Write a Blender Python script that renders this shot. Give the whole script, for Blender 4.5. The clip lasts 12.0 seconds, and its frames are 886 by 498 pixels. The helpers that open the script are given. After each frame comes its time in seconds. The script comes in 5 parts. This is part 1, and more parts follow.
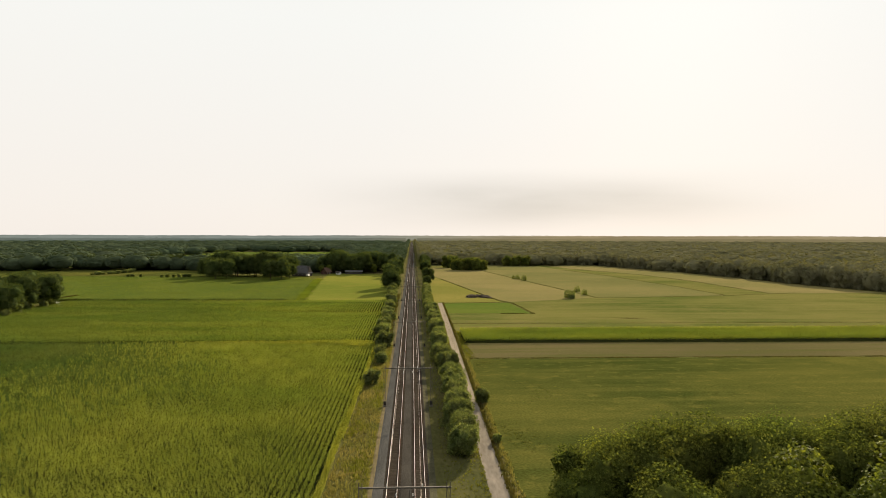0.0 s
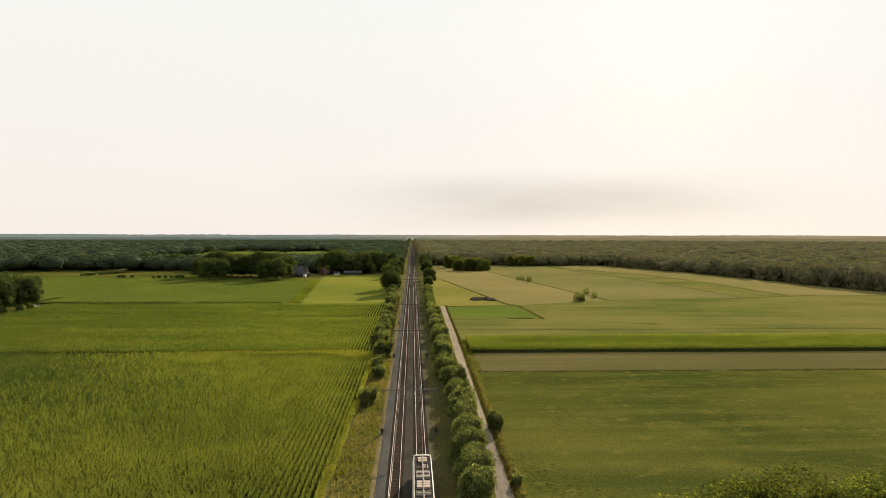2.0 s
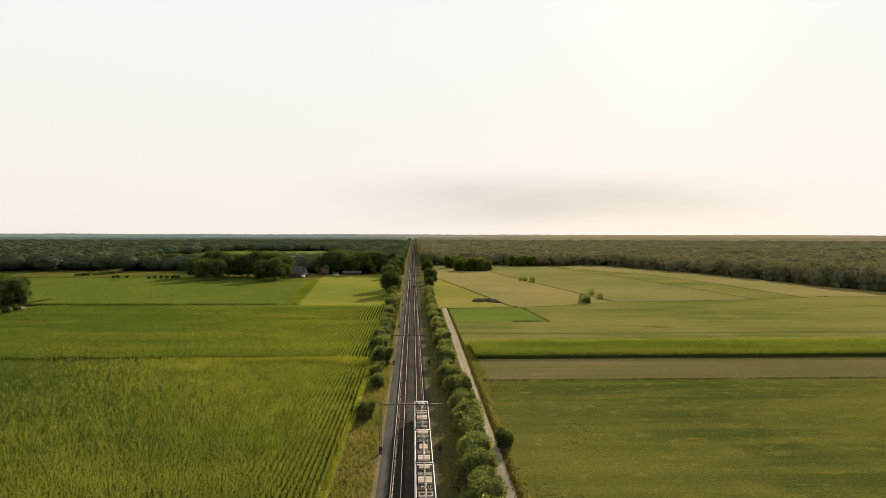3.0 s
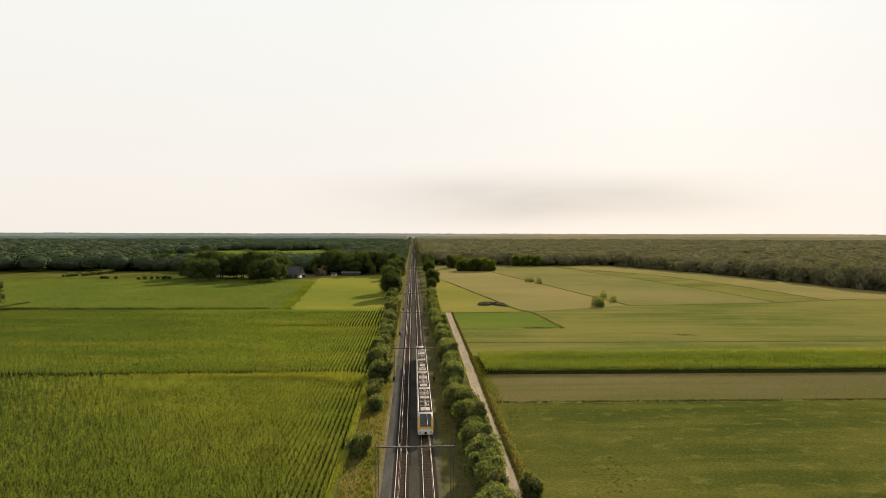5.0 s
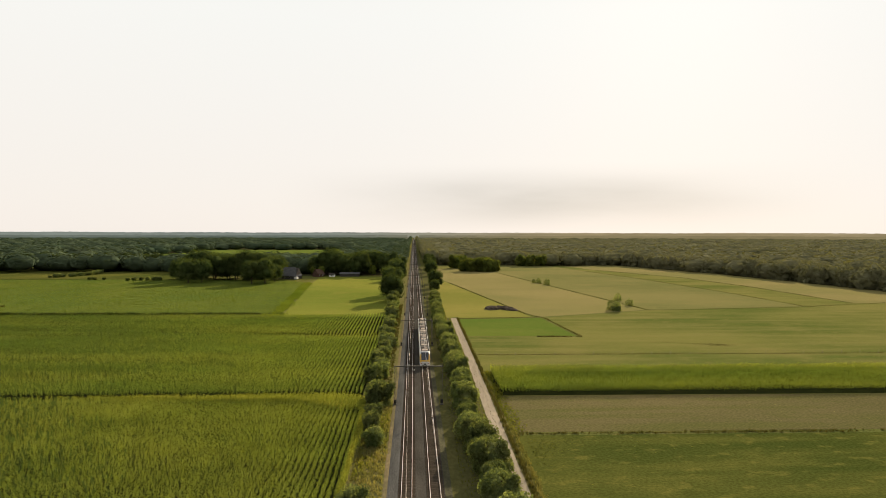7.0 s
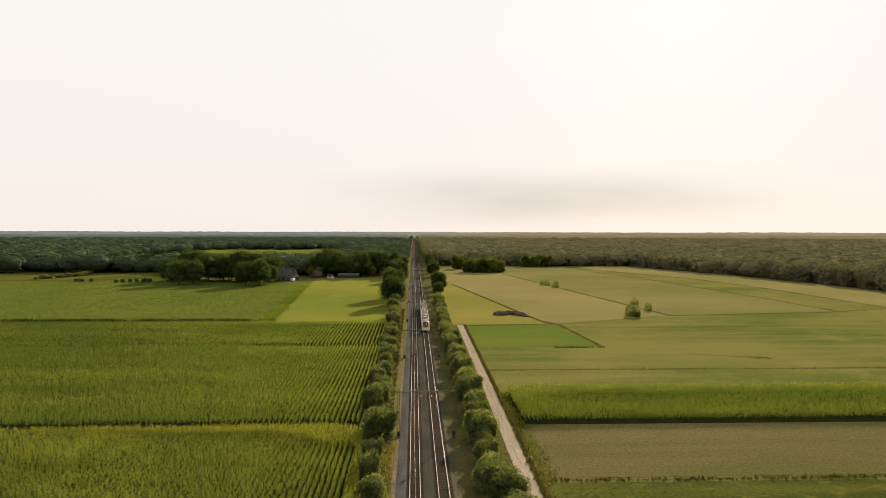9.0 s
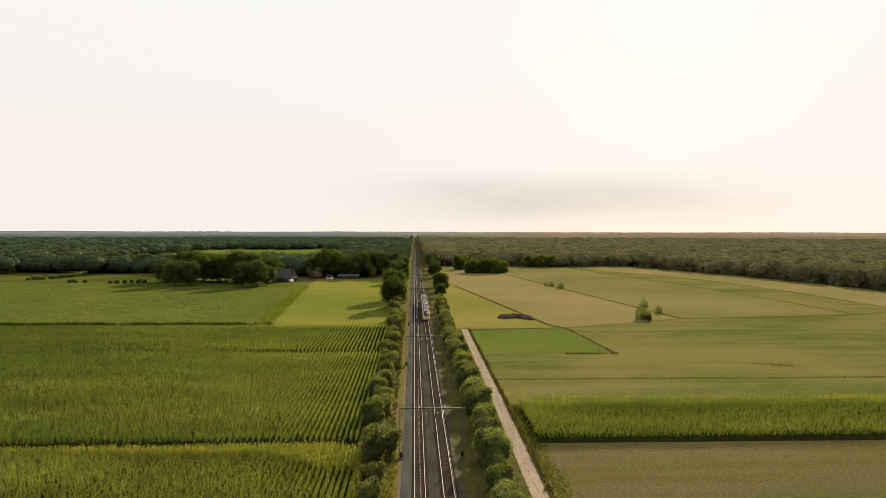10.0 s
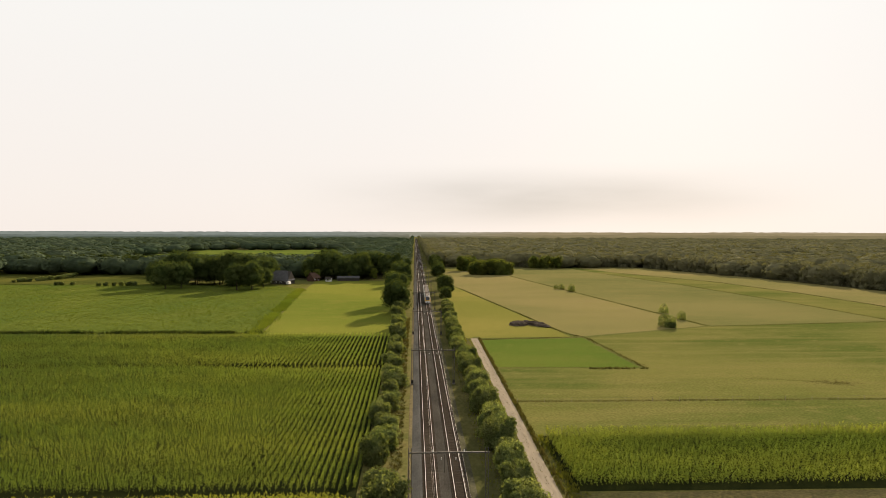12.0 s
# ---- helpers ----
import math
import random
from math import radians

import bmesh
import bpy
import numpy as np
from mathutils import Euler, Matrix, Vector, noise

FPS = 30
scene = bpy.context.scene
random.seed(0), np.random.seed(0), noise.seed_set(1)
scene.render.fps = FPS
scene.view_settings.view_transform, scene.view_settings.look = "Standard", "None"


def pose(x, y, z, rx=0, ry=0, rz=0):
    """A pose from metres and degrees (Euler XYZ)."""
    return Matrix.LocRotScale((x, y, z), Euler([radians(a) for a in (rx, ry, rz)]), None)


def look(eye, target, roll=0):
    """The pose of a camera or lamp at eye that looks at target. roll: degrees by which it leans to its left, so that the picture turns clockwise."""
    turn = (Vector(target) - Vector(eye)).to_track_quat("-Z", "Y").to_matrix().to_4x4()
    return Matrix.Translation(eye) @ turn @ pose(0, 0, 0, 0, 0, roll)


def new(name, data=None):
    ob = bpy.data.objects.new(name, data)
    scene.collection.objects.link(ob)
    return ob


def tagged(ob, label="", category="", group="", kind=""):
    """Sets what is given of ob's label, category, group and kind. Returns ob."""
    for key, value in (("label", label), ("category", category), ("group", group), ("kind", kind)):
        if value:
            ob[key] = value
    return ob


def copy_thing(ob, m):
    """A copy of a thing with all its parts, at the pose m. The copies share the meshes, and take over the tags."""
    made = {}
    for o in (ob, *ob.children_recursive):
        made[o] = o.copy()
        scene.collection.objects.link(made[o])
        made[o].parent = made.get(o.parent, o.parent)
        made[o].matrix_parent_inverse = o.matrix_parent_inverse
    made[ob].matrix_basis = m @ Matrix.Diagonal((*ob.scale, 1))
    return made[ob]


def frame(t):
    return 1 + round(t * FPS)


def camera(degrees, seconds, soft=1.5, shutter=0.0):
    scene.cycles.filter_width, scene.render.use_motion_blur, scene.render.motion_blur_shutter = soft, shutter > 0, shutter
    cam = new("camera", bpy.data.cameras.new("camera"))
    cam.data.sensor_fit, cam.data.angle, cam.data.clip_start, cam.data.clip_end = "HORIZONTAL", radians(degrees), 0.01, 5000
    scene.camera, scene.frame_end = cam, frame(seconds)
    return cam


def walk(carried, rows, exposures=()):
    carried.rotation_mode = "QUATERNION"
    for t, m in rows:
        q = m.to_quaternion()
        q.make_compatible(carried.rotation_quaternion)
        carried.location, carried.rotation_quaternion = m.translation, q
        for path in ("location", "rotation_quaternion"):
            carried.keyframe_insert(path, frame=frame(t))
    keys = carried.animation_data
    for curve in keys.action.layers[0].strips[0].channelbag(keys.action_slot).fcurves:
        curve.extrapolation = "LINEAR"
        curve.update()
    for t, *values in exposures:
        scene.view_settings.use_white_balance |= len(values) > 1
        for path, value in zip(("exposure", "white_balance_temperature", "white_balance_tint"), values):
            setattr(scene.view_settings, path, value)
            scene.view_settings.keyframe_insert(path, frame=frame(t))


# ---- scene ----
# ---------------------------------------------------------------- camera
LENS = 67.4
ALT = 37.3
cam = camera(LENS, 12.0, soft=0.85)


def drone(x, y, yaw, pitch):
    """Drone camera over the line: yaw to the right of the track, pitch below level."""
    a, p = radians(yaw), radians(pitch)
    ahead = Vector((math.sin(a) * math.cos(p), math.cos(a) * math.cos(p), -math.sin(p)))
    eye = Vector((x, y, ALT))
    return look(eye, eye + ahead, 0.12)


walk(cam, [
    (0, drone(0.82, 0.00, 2.676, 1.166)),
    (1, drone(0.73, 10.12, 2.652, 1.193)),
    (2, drone(0.58, 20.77, 2.630, 1.227)),
    (3, drone(0.37, 31.85, 2.610, 1.265)),
    (4, drone(0.10, 43.26, 2.591, 1.306)),
    (5, drone(-0.23, 54.91, 2.573, 1.348)),
    (6, drone(-0.63, 66.71, 2.554, 1.388)),
    (7, drone(-1.09, 78.56, 2.535, 1.425)),
    (8, drone(-1.62, 90.37, 2.516, 1.456)),
    (9, drone(-2.22, 102.05, 2.494, 1.479)),
    (10, drone(-2.89, 113.50, 2.471, 1.492)),
    (11, drone(-3.62, 124.63, 2.446, 1.494)),
    (12, drone(-4.43, 135.34, 2.417, 1.481)),
], exposures=[(0, 1.0, 6500, 10), (6.5, 1.0, 6500, 10), (9, 1.0, 6550, 12.5), (12, 1.0, 6550, 12.5)])

# ---------------------------------------------------------------- sky and sun
SUN_AZ = 22.0     # degrees to the right of the line's heading
SUN_EL = 19.0


def make_world():
    w = bpy.data.worlds.new("sky")
    scene.world = w
    w.use_nodes = True
    nt = w.node_tree
    nt.nodes.clear()
    N, L = nt.nodes.new, nt.links.new
    out = N("ShaderNodeOutputWorld")
    sky = N("ShaderNodeTexSky")
    sky.sky_type = "NISHITA"
    sky.sun_disc = False
    sky.sun_elevation, sky.sun_rotation = radians(SUN_EL), radians(SUN_AZ)
    sky.air_density, sky.dust_density, sky.ozone_density = 1.0, 1.0, 1.0
    b1 = N("ShaderNodeBackground")
    b1.inputs[1].default_value = 0.05
    L(sky.outputs[0], b1.inputs[0])
    # bright high veil of cloud, with one faint darker bank low over the horizon
    tc = N("ShaderNodeTexCoord")
    mp = N("ShaderNodeMapping")
    mp.inputs["Scale"].default_value = (1.6, 1.6, 9.0)
    L(tc.outputs["Generated"], mp.inputs[0])
    nz = N("ShaderNodeTexNoise")
    nz.inputs["Scale"].default_value = 1.7
    nz.inputs["Detail"].default_value = 5.0
    L(mp.outputs[0], nz.inputs["Vector"])
    sep = N("ShaderNodeSeparateXYZ")
    L(tc.outputs["Generated"], sep.inputs[0])

    def bell(src, centre, half):
        m = N("ShaderNodeMapRange")
        m.interpolation_type = "SMOOTHSTEP"
        d = N("ShaderNodeMath"); d.operation = "SUBTRACT"; d.inputs[1].default_value = centre
        a = N("ShaderNodeMath"); a.operation = "ABSOLUTE"
        L(src, d.inputs[0]); L(d.outputs[0], a.inputs[0]); L(a.outputs[0], m.inputs[0])
        m.inputs[1].default_value, m.inputs[2].default_value = 0.0, half
        m.inputs[3].default_value, m.inputs[4].default_value = 1.0, 0.0
        return m.outputs[0]

    bz, bx = bell(sep.outputs[2], 0.050, 0.056), bell(sep.outputs[0], 0.19, 0.42)
    m1 = N("ShaderNodeMath"); m1.operation = "MULTIPLY"
    L(bz, m1.inputs[0]); L(bx, m1.inputs[1])
    ramp = N("ShaderNodeMapRange")
    ramp.inputs[1].default_value, ramp.inputs[2].default_value = 0.02, 0.60
    L(nz.outputs["Fac"], ramp.inputs[0])
    m2 = N("ShaderNodeMath"); m2.operation = "MULTIPLY"
    L(m1.outputs[0], m2.inputs[0]); L(ramp.outputs[0], m2.inputs[1])
    # whiter overhead, slightly warm low down
    up = N("ShaderNodeMapRange")
    up.inputs[1].default_value, up.inputs[2].default_value = 0.0, 0.30
    L(sep.outputs[2], up.inputs[0])
    veil = N("ShaderNodeMix"); veil.data_type = "RGBA"
    veil.inputs[6].default_value = (0.97, 0.90, 0.83, 1)
    veil.inputs[7].default_value = (0.98, 0.975, 0.93, 1)
    L(up.outputs[0], veil.inputs[0])
    # the veil thins out overhead and away from the sun
    high = N("ShaderNodeMapRange"); high.interpolation_type = "SMOOTHSTEP"
    high.inputs[1].default_value, high.inputs[2].default_value = 0.36, 0.75
    L(sep.outputs[2], high.inputs[0])
    back = N("ShaderNodeMapRange"); back.interpolation_type = "SMOOTHSTEP"
    back.inputs[1].default_value, back.inputs[2].default_value = 0.45, -0.5
    L(sep.outputs[1], back.inputs[0])
    away = N("ShaderNodeMath"); away.operation = "MAXIMUM"
    L(high.outputs[0], away.inputs[0]); L(back.outputs[0], away.inputs[1])
    thin = N("ShaderNodeMix"); thin.data_type = "RGBA"
    thin.inputs[7].default_value = (0.65, 0.65, 0.63, 1)
    L(away.outputs[0], thin.inputs[0]); L(veil.outputs[2], thin.inputs[6])
    cl = N("ShaderNodeMix"); cl.data_type = "RGBA"
    L(m2.outputs[0], cl.inputs[0]); L(thin.outputs[2], cl.inputs[6])
    cl.inputs[7].default_value = (0.655, 0.62, 0.57, 1)
    b2 = N("ShaderNodeBackground")
    b2.inputs[1].default_value = 0.485
    L(cl.outputs[2], b2.inputs[0])
    add = N("ShaderNodeMixShader")
    add.inputs[0].default_value = 0.97
    L(b1.outputs[0], add.inputs[1]); L(b2.outputs[0], add.inputs[2])
    L(add.outputs[0], out.inputs[0])


make_world()
sun_data = bpy.data.lights.new("sun", "SUN")
sun_data.energy, sun_data.angle, sun_data.color = 5.0, radians(1.2), (1.0, 0.84, 0.62)
sun = new("sun", sun_data)
_a, _e = radians(SUN_AZ), radians(SUN_EL)
_s = Vector((math.sin(_a) * math.cos(_e), math.cos(_a) * math.cos(_e), math.sin(_e)))
sun.matrix_world = look(_s * 200, (0, 0, 0))

# ---------------------------------------------------------------- materials


def material(name, c1, c2, scale=1.0, detail_scale=None, rough=0.9, metal=0.0, bump=0.0, translucent=0.0,
             c3=None, stretch=(1, 1, 1), random_tint=0.0, spec=0.0, island=0.0, mid=0.5, wide=0.22):
    """Two-scale noise colour, bump, optional leaf translucency and variation from piece to piece."""
    m = bpy.data.materials.new(name)
    m.use_nodes = True
    nt = m.node_tree
    nt.nodes.clear()
    N, L = nt.nodes.new, nt.links.new
    out = N("ShaderNodeOutputMaterial")
    bs = N("ShaderNodeBsdfPrincipled")
    bs.inputs["Roughness"].default_value = rough
    bs.inputs["Metallic"].default_value = metal
    bs.inputs["Specular IOR Level"].default_value = spec
    geo = N("ShaderNodeNewGeometry")
    mp = N("ShaderNodeMapping")
    mp.inputs["Scale"].default_value = stretch
    L(geo.outputs["Position"], mp.inputs[0])

    def nse(sc, det):
        n = N("ShaderNodeTexNoise")
        n.inputs["Scale"].default_value = sc
        n.inputs["Detail"].default_value = det
        L(mp.outputs[0], n.inputs["Vector"])
        r = N("ShaderNodeMapRange")
        r.inputs[1].default_value, r.inputs[2].default_value = mid - wide, mid + wide
        L(n.outputs["Fac"], r.inputs[0])
        return r.outputs[0]

    def mix(fac, a, b, mode="MIX"):
        x = N("ShaderNodeMix"); x.data_type = "RGBA"; x.blend_type = mode
        if isinstance(fac, float):
            x.inputs[0].default_value = fac
        else:
            L(fac, x.inputs[0])
        for i, v in ((6, a), (7, b)):
            if isinstance(v, tuple):
                x.inputs[i].default_value = (*v, 1)
            else:
                L(v, x.inputs[i])
        return x.outputs[2]

    big = nse(scale, 4.0)
    fine = nse(detail_scale or scale * 9, 5.0)
    col = mix(big, c1, c2)
    if c3:
        col = mix(fine, col, c3)
    else:
        f2 = N("ShaderNodeMapRange")
        f2.inputs[3].default_value, f2.inputs[4].default_value = 0.78, 1.2
        L(fine, f2.inputs[0])
        hsv = N("ShaderNodeHueSaturation")
        L(f2.outputs[0], hsv.inputs["Value"]); L(col, hsv.inputs["Color"])
        col = hsv.outputs[0]
    for amount, src in ((random_tint, "object"), (island, "island")):
        if amount:
            if src == "object":
                rnd = N("ShaderNodeObjectInfo").outputs["Random"]
            else:
                rnd = geo.outputs["Random Per Island"]
            r = N("ShaderNodeMapRange")
            r.inputs[3].default_value, r.inputs[4].default_value = 1 - amount, 1 + amount
            L(rnd, r.inputs[0])
            hsv = N("ShaderNodeHueSaturation")
            L(r.outputs[0], hsv.inputs["Value"]); L(col, hsv.inputs["Color"])
            col = hsv.outputs[0]
    L(col, bs.inputs["Base Color"])
    if bump:
        b = N("ShaderNodeBump")
        b.inputs["Strength"].default_value = 0.6
        b.inputs["Distance"].default_value = bump
        L(fine, b.inputs["Height"]); L(b.outputs[0], bs.inputs["Normal"])
    sh = bs.outputs[0]
    if translucent:
        tr = N("ShaderNodeBsdfTranslucent")
        tint = mix(1.0, col, (1.3, 1.25, 0.55), "MULTIPLY")
        L(tint, tr.inputs[0])
        mx = N("ShaderNodeMixShader")
        mx.inputs[0].default_value = translucent
        L(sh, mx.inputs[1]); L(tr.outputs[0], mx.inputs[2])
        sh = mx.outputs[0]
    L(sh, out.inputs[0])
    return m


def meadow(name, c1, c2, c3, big=0.012, streak=0.35):
    """Grassland: broad soft patches, faint long streaks across the line, and a fine tuft grain."""
    m = bpy.data.materials.new(name)
    m.use_nodes = True
    nt = m.node_tree
    nt.nodes.clear()
    N, L = nt.nodes.new, nt.links.new
    out, bs, geo = N("ShaderNodeOutputMaterial"), N("ShaderNodeBsdfPrincipled"), N("ShaderNodeNewGeometry")
    bs.inputs["Roughness"].default_value = 0.95
    bs.inputs["Specular IOR Level"].default_value = 0.0

    def nse(sc, det, stretch, lo, hi):
        mp = N("ShaderNodeMapping")
        mp.inputs["Scale"].default_value = stretch
        L(geo.outputs["Position"], mp.inputs[0])
        n = N("ShaderNodeTexNoise")
        n.inputs["Scale"].default_value, n.inputs["Detail"].default_value = sc, det
        L(mp.outputs[0], n.inputs["Vector"])
        r = N("ShaderNodeMapRange")
        r.interpolation_type = "SMOOTHSTEP"
        r.inputs[1].default_value, r.inputs[2].default_value = lo, hi
        L(n.outputs["Fac"], r.inputs[0])
        return r.outputs[0]

    def mix(fac, a, b, k=1.0):
        x = N("ShaderNodeMix"); x.data_type = "RGBA"
        q = N("ShaderNodeMath"); q.operation = "MULTIPLY"; q.inputs[1].default_value = k
        L(fac, q.inputs[0]); L(q.outputs[0], x.inputs[0])
        for i, v in ((6, a), (7, b)):
            if isinstance(v, tuple):
                x.inputs[i].default_value = (*v, 1)
            else:
                L(v, x.inputs[i])
        return x.outputs[2]

    col = mix(nse(big, 3.0, (0.6, 1, 1), 0.36, 0.64), c1, c2)
    col = mix(nse(0.16, 3.0, (0.10, 1, 1), 0.40, 0.68), col, c3, streak)
    col = mix(nse(0.05, 5.0, (1, 1, 1), 0.52, 0.70), col, c3, 0.45)
    col = mix(nse(0.35, 4.0, (0.7, 1, 1), 0.54, 0.70), col, c3, 0.5)
    grain = nse(2.2, 5.0, (0.9, 1, 1), 0.3, 0.7)
    g = N("ShaderNodeMapRange")
    g.inputs[3].default_value, g.inputs[4].default_value = 0.80, 1.2
    L(grain, g.inputs[0])
    hsv = N("ShaderNodeHueSaturation")
    L(g.outputs[0], hsv.inputs["Value"]); L(col, hsv.inputs["Color"]); L(hsv.outputs[0], bs.inputs["Base Color"])
    b = N("ShaderNodeBump")
    b.inputs["Strength"].default_value, b.inputs["Distance"].default_value = 0.3, 0.05
    L(grain, b.inputs["Height"]); L(b.outputs[0], bs.inputs["Normal"])
    L(bs.outputs[0], out.inputs[0])
    return m


M = {}
M["ground"] = meadow("ground_soil_grass", (0.085, 0.098, 0.026), (0.125, 0.120, 0.036), (0.13, 0.11, 0.04))
# dark floor colour stands in for the shade below the crowns
M["woodfloor"] = material("woodland_floor_shade", (0.05, 0.05, 0.024), (0.07, 0.066, 0.03), 0.02, 0.3)
M["meadow_green"] = meadow("meadow_green", (0.043, 0.055, 0.012), (0.080, 0.083, 0.018), (0.124, 0.116, 0.026), big=0.02, streak=0.35)
M["meadow_dry"] = meadow("meadow_dry", (0.088, 0.080, 0.033), (0.124, 0.103, 0.047), (0.084, 0.086, 0.027), streak=0.75)
M["meadow_olive"] = meadow("meadow_olive", (0.080, 0.098, 0.023), (0.138, 0.134, 0.038), (0.160, 0.142, 0.046), big=0.018, streak=0.55)
M["meadow_tan"] = meadow("meadow_tan", (0.150, 0.140, 0.052), (0.198, 0.165, 0.068), (0.178, 0.160, 0.055))
M["meadow_light"] = meadow("meadow_light", (0.112, 0.138, 0.022), (0.158, 0.166, 0.029), (0.170, 0.160, 0.034), streak=0.2)
M["meadow_yellow"] = meadow("meadow_yellowish", (0.150, 0.148, 0.034), (0.200, 0.175, 0.046), (0.140, 0.145, 0.030), streak=0.2)
M["meadow_hay"] = meadow("meadow_hay", (0.116, 0.120, 0.040), (0.162, 0.148, 0.055), (0.172, 0.148, 0.056), streak=0.3)
M["meadow_fresh"] = meadow("meadow_fresh", (0.078, 0.115, 0.020), (0.105, 0.130, 0.024), (0.120, 0.125, 0.030), streak=0.2)
M["crop_low"] = material("low_crop", (0.072, 0.104, 0.020), (0.110, 0.128, 0.024), 0.03, 0.7, bump=0.15, stretch=(1, 0.4, 1))
M["corn"] = material("corn_leaf_yellowing", (0.178, 0.226, 0.040), (0.290, 0.310, 0.058), 0.03, 0.25, rough=0.7, translucent=0.56, island=0.26, spec=0.0)
# backlit brightness of the field's edge is put into this yellow leaf
M["corn_lit_edge"] = material("corn_leaf_lit_edge", (0.235, 0.262, 0.040), (0.330, 0.325, 0.054), 0.1, 0.6, rough=0.65, translucent=0.55, island=0.35)
M["corn_green"] = material("corn_leaf_green", (0.098, 0.156, 0.033), (0.186, 0.218, 0.046), 0.05, 0.3, rough=0.7, translucent=0.56, island=0.26, spec=0.0, stretch=(0.25, 1, 1))
# darker copy of the corn leaf for the side away from the sun's glow
M["corn_dark"] = material("corn_leaf_dimmed", (0.070, 0.118, 0.030), (0.134, 0.162, 0.040), 0.04, 0.3, rough=0.7, translucent=0.52, island=0.26, spec=0.0)
# lighter copy of the green corn leaf, glow towards the sun painted in
M["corn_mid"] = material("corn_leaf_brightened", (0.146, 0.206, 0.038), (0.258, 0.286, 0.053), 0.05, 0.3, rough=0.7, translucent=0.56, island=0.26, spec=0.0, stretch=(0.25, 1, 1))
M["crop_leaf"] = material("low_crop_leaf", (0.092, 0.135, 0.022), (0.140, 0.165, 0.028), 0.012, 0.05, translucent=0.45, island=0.12, stretch=(0.5, 1, 1))
M["grass_tuft"] = material("grass_tuft", (0.105, 0.122, 0.022), (0.165, 0.165, 0.034), 0.05, 0.8, translucent=0.5, island=0.3)
# shade between the corn rows is put into this near-black soil colour
M["corn_soil_shaded"] = material("corn_soil_shaded", (0.016, 0.020, 0.007), (0.026, 0.030, 0.010), 0.3, 3.0)
M["hedge"] = material("hedge_leaf", (0.104, 0.136, 0.048), (0.184, 0.202, 0.076), 0.35, 2.5, rough=0.7, translucent=0.46, island=0.30, random_tint=0.22)
M["oak"] = material("oak_leaf", (0.044, 0.066, 0.021), (0.080, 0.098, 0.031), 0.12, 1.2, rough=0.7, translucent=0.34, island=0.24, random_tint=0.22)
M["broadleaf"] = material("broadleaf_leaf", (0.066, 0.092, 0.022), (0.132, 0.142, 0.033), 0.12, 1.2, rough=0.7, translucent=0.44, island=0.4, random_tint=0.18)
M["lime"] = material("bright_leaf", (0.105, 0.135, 0.024), (0.165, 0.182, 0.032), 0.2, 1.2, rough=0.7, translucent=0.42, island=0.35, spec=0.05)
# leaf colour lightened and warmed to imitate haze over the eastern wood
M["wood_east"] = material("woodland_leaf_hazed", (0.136, 0.136, 0.074), (0.180, 0.172, 0.098), 0.010, 0.15, rough=0.8, translucent=0.2, island=0.03)
M["wood_west"] = material("woodland_leaf_dark", (0.048, 0.071, 0.041), (0.084, 0.106, 0.062), 0.008, 0.1, rough=0.8, translucent=0.14, island=0.08, wide=0.2)
M["bark"] = material("bark", (0.06, 0.045, 0.03), (0.10, 0.08, 0.055), 2.0, 12, bump=0.02)
M["drygrass"] = material("dry_verge_grass", (0.125, 0.136, 0.044), (0.230, 0.195, 0.080), 0.12, 1.2, translucent=0.4, island=0.3)
M["verge"] = material("verge_ground", (0.088, 0.098, 0.028), (0.158, 0.132, 0.052), 0.15, 1.2, bump=0.05)
# the hedgerow's shade on this verge is mixed into the grass colour
M["verge_shaded"] = material("verge_shade_grass", (0.062, 0.066, 0.024), (0.108, 0.098, 0.036), 0.15, 1.5, bump=0.05, stretch=(1, 0.5, 1))
M["ballast"] = material("ballast", (0.040, 0.037, 0.031), (0.068, 0.062, 0.052), 0.3, 6.0, bump=0.06, stretch=(1, 0.3, 1))
M["ballast_rust"] = material("ballast_rusty", (0.028, 0.023, 0.018), (0.050, 0.041, 0.031), 0.3, 6.0, bump=0.06, stretch=(1, 0.3, 1))
M["ballast_grey"] = material("ballast_shoulder", (0.062, 0.061, 0.056), (0.100, 0.097, 0.088), 0.4, 6.0, bump=0.06, stretch=(1, 0.25, 1))
M["ballast_weedy"] = material("ballast_weedy", (0.058, 0.056, 0.034), (0.095, 0.090, 0.055), 0.3, 3.0, bump=0.05)
M["sandpath"] = material("sandy_walkway", (0.105, 0.095, 0.048), (0.175, 0.138, 0.076), 0.25, 2.0, bump=0.02, stretch=(1, 0.4, 1))
M["sleeper"] = material("sleeper_concrete", (0.036, 0.030, 0.023), (0.062, 0.051, 0.040), 1.5, 10, random_tint=0.25)
M["rail"] = material("rail_steel", (0.52, 0.49, 0.46), (0.62, 0.59, 0.55), 0.5, 6.0, rough=0.38, metal=0.85, spec=0.5)
M["railside"] = material("rail_rust", (0.12, 0.065, 0.04), (0.18, 0.10, 0.06), 1.0, 8.0, rough=0.85)
M["steel"] = material("galvanised_steel", (0.075, 0.066, 0.054), (0.125, 0.110, 0.090), 1.5, 10, rough=0.7, spec=0.2)
M["wire"] = material("copper_wire", (0.30, 0.25, 0.20), (0.38, 0.32, 0.27), 0.5, 5, rough=0.4, metal=0.5, spec=0.3)
M["concrete"] = material("concrete", (0.11, 0.10, 0.085), (0.17, 0.155, 0.13), 1.0, 8.0, bump=0.01)
M["ceramic"] = material("ceramic", (0.50, 0.47, 0.43), (0.60, 0.57, 0.52), 2.0, 12, rough=0.4, spec=0.4)
